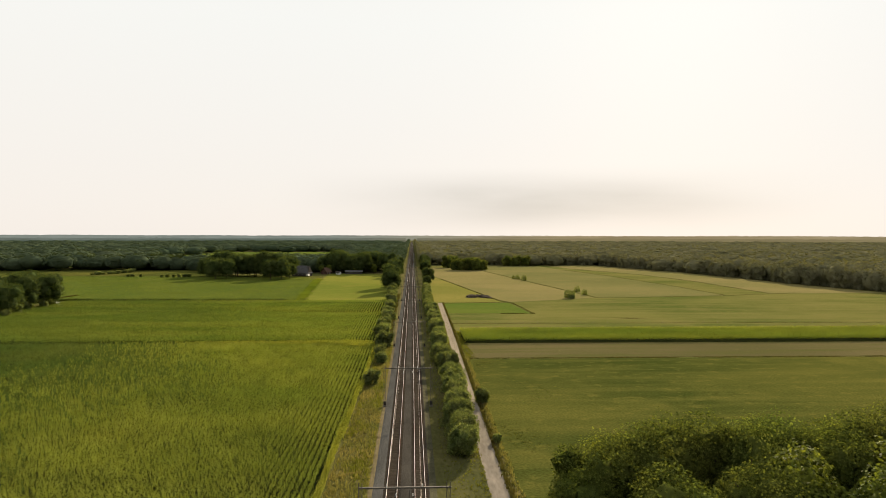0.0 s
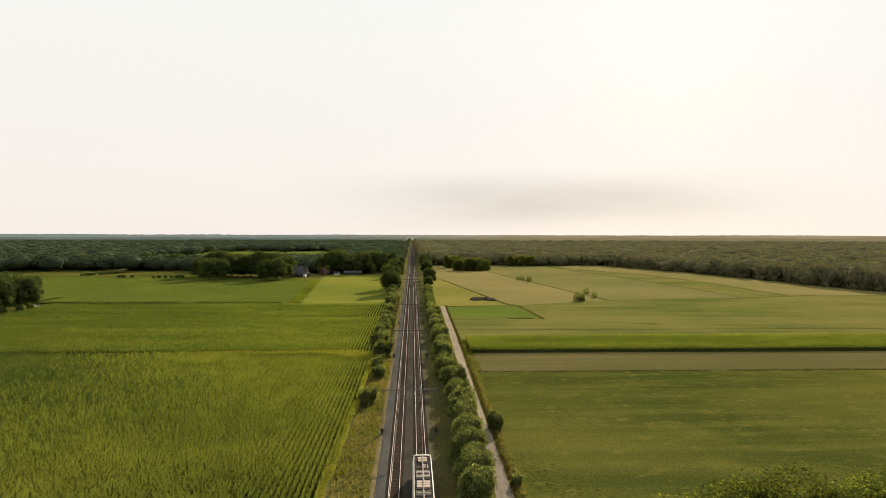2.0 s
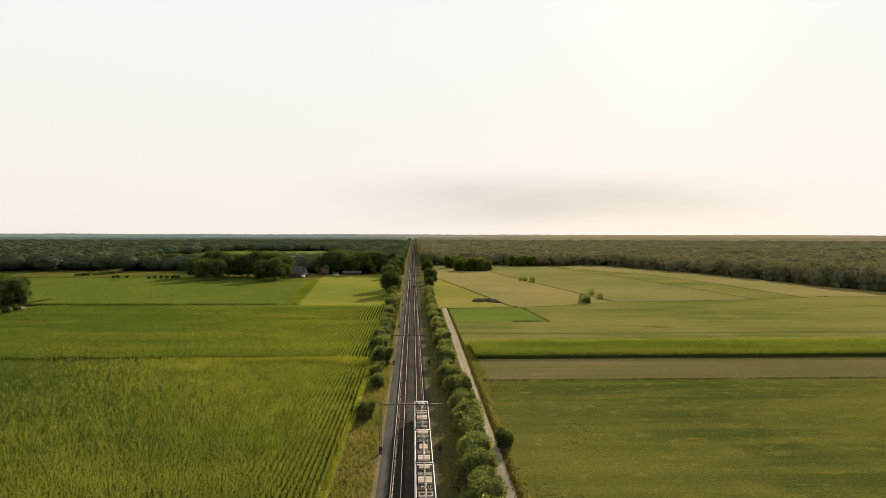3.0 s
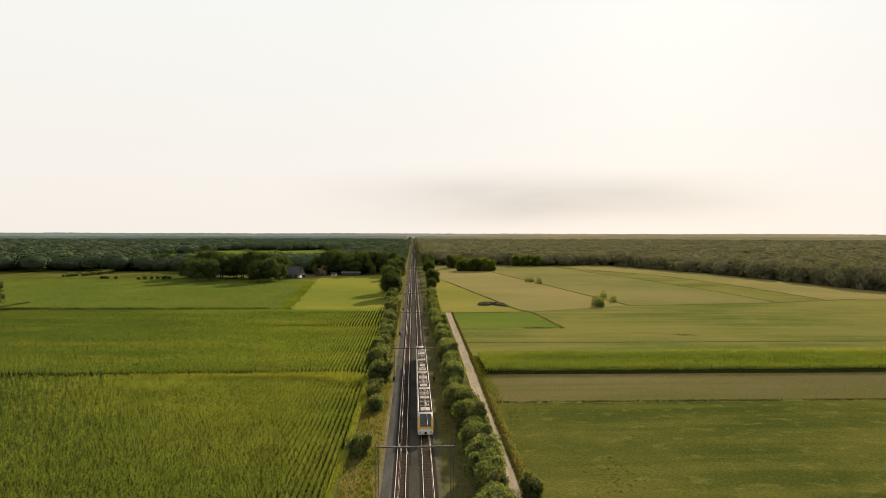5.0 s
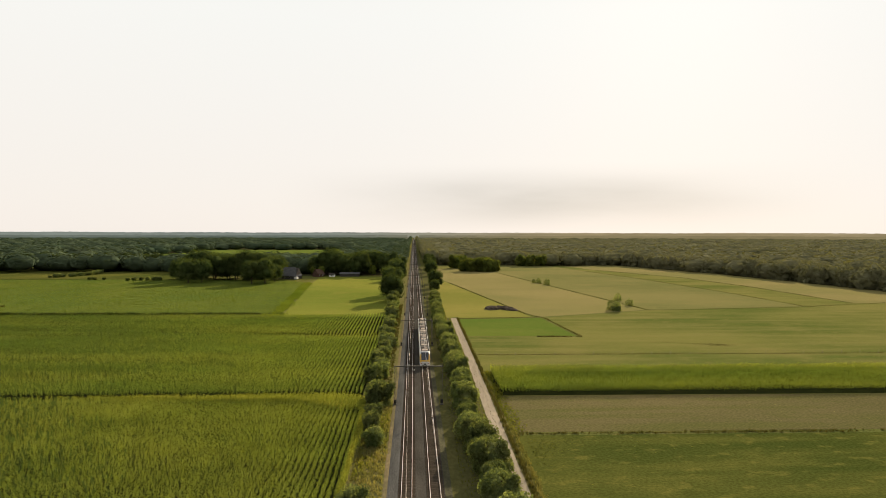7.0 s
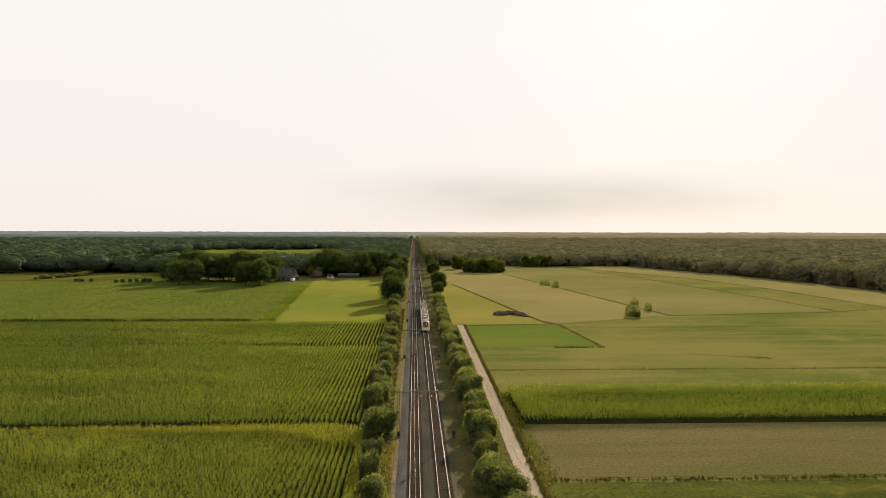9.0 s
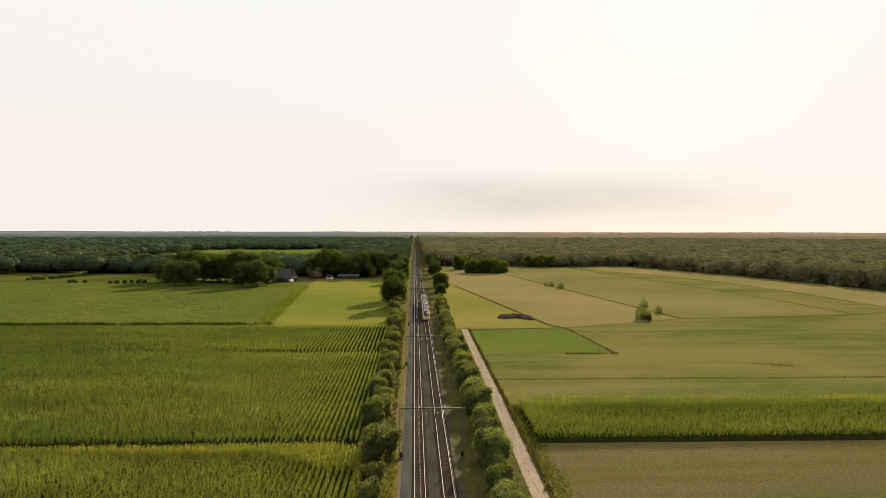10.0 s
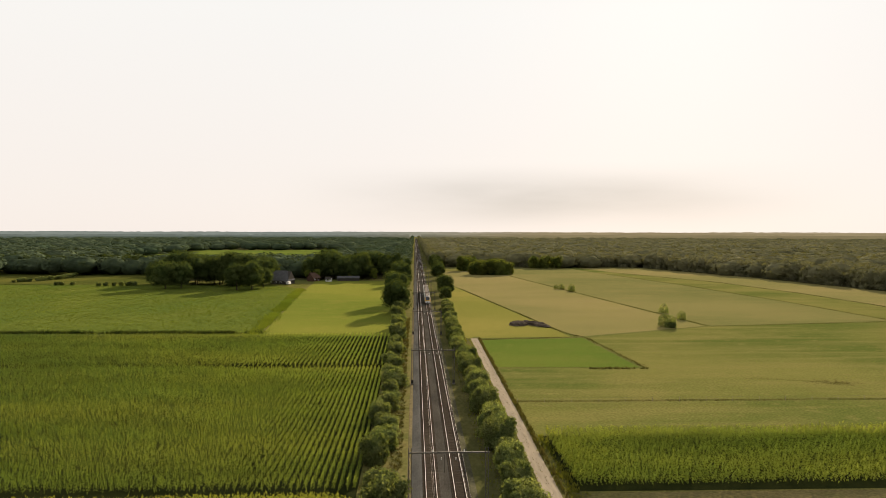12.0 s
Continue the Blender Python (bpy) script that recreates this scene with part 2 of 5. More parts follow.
M["lane"] = material("sandy_lane", (0.22, 0.188, 0.140), (0.335, 0.280, 0.208), 0.2, 0.9, bump=0.03, stretch=(2.2, 0.3, 1), wide=0.3)
M["lane_paved"] = material("worn_asphalt_lane", (0.165, 0.145, 0.115), (0.255, 0.222, 0.178), 0.25, 1.1, bump=0.01, stretch=(1.4, 0.35, 1))
M["dirt"] = material("dark_dirt", (0.066, 0.052, 0.040), (0.120, 0.096, 0.072), 0.3, 2.0, bump=0.08)
M["ditch"] = material("ditch_grass", (0.065, 0.066, 0.020), (0.115, 0.098, 0.034), 0.3, 1.5, translucent=0.25, island=0.3)
M["white_body"] = material("train_white", (0.58, 0.56, 0.53), (0.68, 0.66, 0.62), 0.8, 6, rough=0.4, spec=0.4)
M["yellow_body"] = material("train_yellow", (0.58, 0.33, 0.035), (0.66, 0.39, 0.045), 0.8, 6, rough=0.4, spec=0.4)
M["blue_body"] = material("train_blue", (0.03, 0.06, 0.20), (0.04, 0.08, 0.25), 0.8, 6, rough=0.35, spec=0.5)
M["train_glass"] = material("train_glass", (0.012, 0.014, 0.018), (0.02, 0.024, 0.03), 0.5, 4, rough=0.06, spec=0.8)
M["roof_grey"] = material("roof_unit_grey", (0.22, 0.20, 0.175), (0.33, 0.30, 0.265), 0.7, 5, rough=0.7)
M["roof_pale"] = material("roof_unit_pale", (0.38, 0.32, 0.26), (0.52, 0.44, 0.365), 0.7, 5, rough=0.7)
M["roof_dark"] = material("roof_deck_dark", (0.035, 0.032, 0.03), (0.06, 0.055, 0.05), 0.7, 5, rough=0.8)
M["rubber"] = material("rubber", (0.02, 0.02, 0.02), (0.035, 0.034, 0.033), 1, 6, rough=0.8)
M["lamp_red"] = material("tail_lamp_lens", (0.25, 0.01, 0.01), (0.3, 0.015, 0.015), 2, 8, rough=0.2)
M["thatch"] = material("roof_tiles_grey", (0.075, 0.075, 0.08), (0.12, 0.118, 0.12), 0.5, 4, bump=0.03)
M["brick"] = material("farm_brick", (0.075, 0.045, 0.034), (0.115, 0.068, 0.05), 0.8, 6)
M["redroof"] = material("brown_roof_tiles", (0.085, 0.055, 0.042), (0.125, 0.078, 0.058), 0.6, 5)
M["plaster"] = material("white_paint", (0.70, 0.69, 0.66), (0.80, 0.79, 0.76), 0.8, 6)
M["timber"] = material("dark_timber", (0.05, 0.045, 0.04), (0.09, 0.08, 0.07), 1.0, 8)
M["post"] = material("fence_post_wood", (0.14, 0.115, 0.085), (0.21, 0.175, 0.13), 1.0, 8)

# ---------------------------------------------------------------- mesh helpers
RNG = np.random.default_rng(7)


def np_mesh(name, verts, faces, mat, smooth=False):
    """A mesh from numpy arrays; all faces have the same number of corners."""
    verts, faces = np.asarray(verts, np.float32), np.asarray(faces, np.int32)
    me = bpy.data.meshes.new(name)
    n, k = faces.shape
    me.vertices.add(len(verts))
    me.vertices.foreach_set("co", verts.ravel())
    me.loops.add(n * k)
    me.loops.foreach_set("vertex_index", faces.ravel())
    me.polygons.add(n)
    me.polygons.foreach_set("loop_start", np.arange(0, n * k, k, dtype=np.int32))
    if smooth:
        me.polygons.foreach_set("use_smooth", np.ones(n, dtype=bool))
    me.update(calc_edges=True)
    me.materials.append(M[mat])
    return me


def bm_mesh(name, bm, mat, smooth=False):
    me = bpy.data.meshes.new(name)
    if smooth:
        for f in bm.faces:
            f.smooth = True
    bm.to_mesh(me)
    bm.free()
    me.materials.append(M[mat])
    return me


def part(name, bm, mat, parent, label="", at=None, smooth=False):
    """One mesh object under a thing or a part; bm is a bmesh or a ready mesh."""
    me = bm if isinstance(bm, bpy.types.Mesh) else bm_mesh(name, bm, mat, smooth)
    ob = new(name, me)
    ob.parent = parent
    if at is not None:
        ob.matrix_basis = at
    return tagged(ob, label)


def thing(name, label, category, group="", kind="", at=None):
    ob = new(name)
    if at is not None:
        ob.matrix_basis = at
    return tagged(ob, label, category, group, kind)


def box(bm, x0, x1, y0, y1, z0, z1, bevel=0.0):
    """An axis-aligned block, optionally with bevelled edges, added to bm."""
    r = bmesh.ops.create_cube(bm, size=1.0)
    vs = r["verts"]
    bmesh.ops.scale(bm, vec=(x1 - x0, y1 - y0, z1 - z0), verts=vs)
    bmesh.ops.translate(bm, vec=((x0 + x1) / 2, (y0 + y1) / 2, (z0 + z1) / 2), verts=vs)
    if bevel:
        es = list({e for v in vs for e in v.link_edges})
        bmesh.ops.bevel(bm, geom=es, offset=bevel, segments=2, affect="EDGES", profile=0.6)
    return bm


def rod(bm, a, b, r, n=6, r2=None):
    """A tapered round bar from a to b."""
    a, b = Vector(a), Vector(b)
    d = b - a
    m = Matrix.Translation((a + b) / 2) @ d.to_track_quat("Z", "Y").to_matrix().to_4x4()
    bmesh.ops.create_cone(bm, cap_ends=True, segments=n, radius1=r, radius2=r if r2 is None else r2, depth=d.length, matrix=m)
    return bm


def extrude_profile(pts, y0, y1, closed=True, steps=1):
    """A profile in x, z drawn along y."""
    bm = bmesh.new()
    rows = []
    for i in range(steps + 1):
        y = y0 + (y1 - y0) * i / steps
        rows.append([bm.verts.new((x, y, z)) for x, z in pts])
    n = len(pts)
    for a, b in zip(rows, rows[1:]):
        for i in range(n if closed else n - 1):
            j = (i + 1) % n
            bm.faces.new((a[i], b[i], b[j], a[j]))
    if closed:
        bm.faces.new(rows[0])
        bm.faces.new(list(reversed(rows[-1])))
    bmesh.ops.recalc_face_normals(bm, faces=bm.faces[:])
    return bm


def sheet(name, pts, z, mat, label, category, kind="structure", thick=0.0):
    """A flat piece of land with a given outline, a little above the ground."""
    bm = bmesh.new()
    vs = [bm.verts.new((x, y, z)) for x, y in pts]
    f = bm.faces.new(vs)
    if f.normal.z < 0:
        f.normal_flip()
    bm.normal_update()
    if bm.faces[:][0].normal.z < 0:
        bmesh.ops.reverse_faces(bm, faces=bm.faces[:])
    ob = new(name, bm_mesh(name, bm, mat))
    return tagged(ob, label, category, kind=kind)


def scatter(tv, tf, pos, rot, scl):
    """Copies of a small template at many places, as one pair of arrays."""
    n, k = len(pos), len(tv)
    c, s = np.cos(rot)[:, None], np.sin(rot)[:, None]
    scl = np.asarray(scl)
    if scl.ndim == 1:
        scl = np.repeat(scl[:, None], 3, 1)
    x, y, z = tv[None, :, 0] * scl[:, :1], tv[None, :, 1] * scl[:, 1:2], tv[None, :, 2] * scl[:, 2:3]
    v = np.stack([x * c - y * s, x * s + y * c, z], 2) + pos[:, None, :]
    f = tf[None] + (np.arange(n) * k)[:, None, None]
    return v.reshape(-1, 3), f.reshape(-1, tf.shape[1])

# ---------------------------------------------------------------- land
def make_land():
    bm = bmesh.new()
    ring = [bm.verts.new((4900 * math.cos(a), 60 + 4900 * math.sin(a), 0)) for a in np.linspace(0, 2 * math.pi, 64, endpoint=False)]
    bm.faces.new(ring)
    bmesh.ops.recalc_face_normals(bm, faces=bm.faces[:])
    g = new("ground", bm_mesh("ground", bm, "ground"))
    if g.data.polygons[0].normal.z < 0:
        g.data.flip_normals()
    tagged(g, "flat open farmland of dull olive grass reaching the horizon", "ground", kind="structure")
    S = sheet
    S("field_near_corn", [(-140, -4), (-12.6, -4), (-12.6, 90), (-11.2, 200), (-11.6, 226), (-140, 226)], 0.03, "corn_soil_shaded", "soil under tall corn, coloured dark for the shade between rows", "field")
    S("field_middle_corn", [(-190, 226), (-12.5, 226), (-12.5, 372), (-190, 378)], 0.03, "corn_soil_shaded", "soil under rows of corn, coloured dark for their shade", "field")
    S("meadow_by_farm", [(-59.5, 372.5), (-13, 372.5), (-13, 640), (-79, 640), (-75, 566)], 0.03, "meadow_light", "bright yellow-green mown meadow beside the line", "meadow")
    S("crop_field", [(-330, 386), (-61, 380), (-76, 566), (-104, 600), (-330, 612)], 0.03, "crop_low", "dull green low crop field with a soft surface", "field")
    S("meadow_far_west", [(-560, 612), (-185, 606), (-185, 745), (-560, 745)], 0.03, "meadow_green", "pale green pasture before the tree rows", "meadow")
    S("meadow_near_east", [(14.6, -60), (260, -60), (300, 197.5), (17.6, 199)], 0.03, "meadow_green", "mown green pasture with faint mowing streaks", "meadow")
    S("strip_tan", [(17.5, 201), (320, 199.5), (320, 226), (17.5, 228.5)], 0.03, "meadow_dry", "tan-green stubble strip beside the corn", "field")
    S("field_corn_east", [(18.5, 229), (320, 226.5), (320, 254), (18.5, 255)], 0.03, "corn_soil_shaded", "soil under tall corn, coloured dark for the shade between rows", "field")
    S("strip_dry_meadow", [(17.8, 255.5), (320, 254.5), (320, 277), (17.8, 279)], 0.03, "meadow_olive", "dry olive grass strip behind the corn", "meadow")
    S("meadow_middle_east", [(17.8, 280.5), (330, 278.5), (325, 421), (233, 421), (192, 404), (112, 393), (57, 367), (59, 314), (18.5, 315)], 0.03, "meadow_olive", "olive green pasture with faint tracks", "meadow")
    S("meadow_fresh_corner", [(18.2, 316.5), (57.5, 315.3), (54.5, 366), (17.6, 363)], 0.03, "meadow_fresh", "fresh darker green corner of grass", "meadow")
    S("meadow_yellow", [(13.4, 367), (51, 369), (49, 385), (24, 570), (13.4, 640)], 0.03, "meadow_yellow", "yellow-green pasture between lane and ditch", "meadow")
    S("meadow_tan", [(54, 369), (111, 394.5), (76, 686), (70, 760), (14, 760), (14, 645), (25.5, 571), (50.5, 386)], 0.03, "meadow_tan", "pale tan dry hay meadow between ditches", "meadow")
    S("meadow_back_east", [(113.5, 394.5), (197, 407.5), (194.5, 481), (182, 610), (164, 715), (150, 826), (72, 826), (77.5, 687)], 0.03, "meadow_hay", "wide olive-tan hay meadow running to the wood", "meadow")
    S("strip_green", [(198.5, 408), (232, 422), (231, 531), (220, 622), (179, 735), (163, 826), (151, 826), (165.5, 715), (183.5, 610), (196, 481)], 0.03, "meadow_olive", "long green strip between two ditches", "meadow")
    S("strip_pale_edge", [(233.5, 422), (312, 426), (300, 500), (291, 580), (277, 672), (230, 826), (164.5, 826), (180.5, 735), (221.5, 622), (232.5, 531)], 0.03, "meadow_tan", "pale mown strip along the wood's edge", "meadow")
    S("woodland_floor_east", [(100, 828), (229, 827), (275, 672), (289, 580), (300, 500), (318, 420), (360, 250), (900, 250), (3600, 3000), (2400, 4200), (16, 4300), (16, 829)], 0.06, "woodfloor", "floor of the wood, coloured dark for the shade under crowns", "woodland")
    S("woodland_floor_west", [(-13, 660), (-190, 640), (-190, 760), (-1000, 760), (-3000, 2800), (-2000, 4100), (-12, 4300)], 0.06, "woodfloor", "floor of the wood, coloured dark for the shade under crowns", "woodland")
    S("meadow_gap_far", [(-620, 855), (-535, 855), (-535, 1485), (-620, 1485)], 0.09, "meadow_light", "narrow sunlit clearing between the woods", "meadow")
    S("meadow_gap_west", [(-425, 780), (-100, 780), (-100, 1500), (-425, 1500)], 0.09, "meadow_fresh", "sunlit clearing between the woods", "meadow")
    # strips beside the track
    S("verge_west", [(-5.4, -60), (-5.4, 900), (-13, 900), (-12.7, 380), (-12.7, 226), (-11.3, 204), (-12.3, 97), (-12.6, 40), (-12.6, -60)], 0.035, "verge", "rough dry yellow verge grass", "verge")
    S("verge_east", [(4.2, -60), (12.0, -60), (14.6, 300), (14.9, 366), (13.4, 368), (13.4, 800), (4.2, 800)], 0.035, "verge_shaded", "dull green verge grass beside the ballast, darkened for hedge shade", "verge")
    S("verge_lane", [(12.0, -60), (15.4, -60), (17.4, 200), (18.3, 370), (16.0, 370)], 0.032, "verge", "dry verge between lane and pasture", "verge")
    # the lane: worn asphalt first, then bare sand
    def lx(y):
        return 13.45 + (y - 93) * 0.0125 - max(0, y - 260) * 0.006
    def strip(name, ya, yb, mat, label, w):
        ys = np.linspace(ya, yb, 24)
        rng = np.random.default_rng(3)
        l = [(lx(y) - w / 2 + rng.uniform(-.05, .05), y) for y in ys]
        r = [(lx(y) + w / 2 + rng.uniform(-.05, .05), y) for y in ys]
        S(name, l + r[::-1], 0.055, mat, label, "lane")
    strip("lane_paved", -60, 150, "lane_paved", "narrow worn grey asphalt lane", 2.7)
    strip("lane_sandy", 150.1, 366, "lane", "narrow pale sandy farm lane", 2.4)


make_land()


# ---------------------------------------------------------------- railway
TRACK = 2.05
Y0, Y1 = -60.0, 4200.0


def make_bed():
    def bed(name, pts, mat, label):
        tagged(new(name, bm_mesh(name, extrude_profile(pts, Y0, Y1, steps=8), mat)), label, "ballast", kind="structure")
    bed("ballast_bed", [(-4.0, 0.0), (-3.4, 0.27), (3.4, 0.27), (4.0, 0.0)], "ballast", "grey-brown crushed stone ballast bed of a railway")
    for s, n in ((-1, "west"), (1, "east")):
        c = s * TRACK
        bed("ballast_" + n, [(c - 1.22, 0.26), (c - 1.15, 0.312), (c + 1.15, 0.312), (c + 1.22, 0.26)], "ballast_rust", "rust-stained ballast between the sleepers")
    bed("ballast_shoulder", [(-4.95, 0.04), (-4.6, 0.13), (-3.6, 0.275), (-3.25, 0.29), (-3.25, 0.20), (-4.0, 0.03)], "ballast_grey", "blue-grey fresh gravel shoulder")
    bed("walkway", [(-5.6, 0.03), (-5.45, 0.08), (-4.95, 0.08), (-4.85, 0.03)], "sandpath", "bare sandy service path beside the ballast")
    bed("ballast_edge", [(3.45, 0.04), (3.45, 0.283), (3.9, 0.14), (4.5, 0.05)], "ballast_weedy", "weathered weedy gravel shoulder")


def rail_profile(c):
    return [(c - 0.075, 0.33), (c - 0.075, 0.345), (c - 0.012, 0.365), (c - 0.012, 0.455), (c - 0.036, 0.465), (c - 0.036, 0.50),
            (c + 0.036, 0.50), (c + 0.036, 0.465), (c + 0.012, 0.455), (c + 0.012, 0.365), (c + 0.075, 0.345), (c + 0.075, 0.33)]


def make_tracks():
    sl = bmesh.new()
    box(sl, -1.28, 1.28, -0.13, 0.13, 0.20, 0.325)
    for v in sl.verts:
        if v.co.z > 0.3:
            v.co.y *= 0.82
            v.co.x *= 0.985
    sleeper = bm_mesh("sleeper", sl, "sleeper")
    tv = np.array([v.co[:] for v in sleeper.vertices])
    tf = np.array([p.vertices[:] for p in sleeper.polygons])
    for s, n in ((-1, "west"), (1, "east")):
        t = thing("railway_track", "railway track of worn bright rails on concrete sleepers", "track", "tracks of the line", "structure", pose(s * TRACK, 0, 0))
        for c in (-0.755, 0.755):
            r = part("rail", extrude_profile(rail_profile(c), Y0, Y1, steps=4), "railside", t, "rust-sided steel rail")
            bm = extrude_profile([(c - 0.034, 0.501), (c - 0.034, 0.504), (c + 0.034, 0.504), (c + 0.034, 0.501)], Y0, Y1, steps=4)
            part("running_surface", bm, "rail", r, "polished rail head")
        for i in range(300):
            part("sleeper", sleeper, "sleeper", t, at=pose(0, 84 + 0.6 * i, 0))
        ys = np.concatenate([np.arange(-60, 83.5, 0.6), np.arange(264, 560, 0.6)])
        p = np.stack([np.zeros_like(ys), ys, np.zeros_like(ys)], 1)
        v, f = scatter(tv, tf, p, np.zeros(len(ys)), np.ones(len(ys)))
        tagged(part("more_sleepers", np_mesh("more_sleepers", v, f, "sleeper"), "sleeper", t), kind="stuff")


GANTRY_Y = [0.5 + 75.0 * i for i in range(1, 40)]
GANTRY_Y[0] = 75.7
GANTRY_Y[1] = 144.3
GANTRY_Y[2] = 221.6
GANTRY_Y[3] = 296.8


def lattice(x, h):
    """Two channels with zigzag bracing, as one mast."""
    bm = bmesh.new()
    for s in (-0.2, 0.2):
        box(bm, x + s - 0.04, x + s + 0.04, -0.06, 0.06, 0.2, h)
    z, k = 0.35, 1
    while z < h - 0.6:
        for q in (-0.06, 0.06):
            rod(bm, (x - 0.19 * k, q, z), (x + 0.19 * k, q, z + 0.55), 0.02, 4)
        z, k = z + 0.55, -k
    return bm


def make_gantries():
    g = thing("catenary_gantry", "weathered steel portal with lattice masts carrying railway wires", "catenary gantry", "gantries over the line", at=pose(0, GANTRY_Y[0], 0))
    for x in (-5.05, 5.05):
        f = bmesh.new()
        box(f, x - 0.35, x + 0.35, -0.35, 0.35, -0.1, 0.30, 0.05)
        part("foundation", f, "concrete", g, "concrete footing")
        m = part("mast", lattice(x, 9.0), "steel", g)
        c = bmesh.new()
        box(c, x - 0.32, x + 0.32, -0.2, 0.2, 0.30, 0.36)
        part("base_plate", c, "steel", m)
        c = bmesh.new()
        box(c, x - 0.28, x + 0.28, -0.2, 0.2, 0.4, 1.15, 0.03)
        part("switch_box", c, "roof_dark", m, "small dark switch box")
    b = bmesh.new()
    box(b, -5.25, 5.4, -0.09, 0.09, 8.29, 8.45, 0.02)
    box(b, -5.25, 5.4, -0.12, 0.12, 8.44, 8.475)
    x, k = -5.2, 1
    while x < 5.2:
        rod(b, (x, 0.10 * k, 8.46), (x + 0.5, -0.10 * k, 8.46), 0.025, 4)
        rod(b, (x, -0.10, 8.34 - 0.12 * k), (x + 0.5, -0.10, 8.34 + 0.12 * k), 0.025, 4)
        x, k = x + 0.5, -k
    part("beam", b, "steel", g)
    for s in (-1, 1):
        h = bmesh.new()
        rod(h, (s * 0.55, 0, 8.2), (s * 0.55, 0, 5.7), 0.05, 6)
        rod(h, (s * 0.55, 0, 7.9), (s * 1.6, 0, 7.0), 0.03, 5)
        rod(h, (s * 0.55, 0, 5.9), (s * 2.3, 0, 6.05), 0.03, 5)
        hp = part("drop_bracket", h, "steel", g)
        for x, z in ((s * 0.95, 7.56), (s * 2.05, 8.62)):
            i = bmesh.new()
            for q in range(4):
                bmesh.ops.create_cone(i, cap_ends=True, segments=8, radius1=0.09, radius2=0.05, depth=0.07, matrix=pose(x, 0, z + 0.08 * q - 0.1))
            part("insulator", i, "ceramic", hp, "pale ceramic insulator")
    for y in GANTRY_Y[1:]:
        copy_thing(g, pose(0, y, 0))


def make_wires():
    ys = [-60.0] + GANTRY_Y
    for s in (-1, 1):
        t = thing("overhead_line", "taut copper overhead wires above the track", "overhead wire", "wires over the tracks", at=pose(s * TRACK, 0, 0))
        def wire(name, zc, sag, off, r, stag):
            vs, fs = [], []
            k = 0
            for a, b in zip(ys, ys[1:]):
                n = 8
                for i in range(n + (b == ys[-1])):
                    u = i / n
                    y = a + (b - a) * u
                    st = stag * ((-1) ** k) * (1 - 2 * u)
                    z = zc - sag * 4 * u * (1 - u)
                    vs += [(off + st - r, y, z), (off + st + r, y, z), (off + st, y, z + 1.6 * r)]
                k += 1
            m = len(vs) // 3
            for i in range(m - 1):
                for j in range(3):
                    q = (j + 1) % 3
                    fs.append((3 * i + j, 3 * i + q, 3 * i + 3 + q, 3 * i + 3 + j))
            part(name, np_mesh(name, vs, fs, "wire"), "wire", t)
        wire("contact_wire", 6.0, 0.03, 0.0, 0.009, 0.2)
        wire("messenger_wire", 7.5, 0.9, 0.0, 0.011, 0.1)
        d = bmesh.new()
        for a, b in zip(ys[1:12], ys[2:13]):
            for i in range(1, 9):
                u = i / 9
                rod(d, (0, a + (b - a) * u, 6.0), (0, a + (b - a) * u, 7.5 - 0.9 * 4 * u * (1 - u)), 0.006, 3)
        part("dropper", d, "wire", t)


make_bed()
make_tracks()
make_gantries()
make_wires()


# ---------------------------------------------------------------- train
CAR = [21.7, 16.2, 16.2, 21.7]


def body_section(w, z0, z1, shoulder=0.45):
    """Half-round-shouldered coach profile in x, z."""
    h = w / 2
    return [(-h + 0.14, z0), (-h, z0 + 0.35), (-h, z1 - 1.35), (-h + 0.07, z1 - 0.65), (-h + 0.24, z1 - 0.28), (-h + shoulder, z1 - 0.12),
            (h - shoulder, z1 - 0.12), (h - 0.24, z1 - 0.28), (h - 0.07, z1 - 0.65), (h, z1 - 1.35), (h, z0 + 0.35), (h - 0.14, z0)]


def loft(rings):
    bm = bmesh.new()
    vr = [[bm.verts.new(p) for p in r] for r in rings]
    n = len(rings[0])
    for a, b in zip(vr, vr[1:]):
        for i in range(n):
            j = (i + 1) % n
            bm.faces.new((a[i], a[j], b[j], b[i]))
    bm.faces.new(list(reversed(vr[0])))
    bm.faces.new(vr[-1])
    bmesh.ops.recalc_face_normals(bm, faces=bm.faces[:])
    return bm


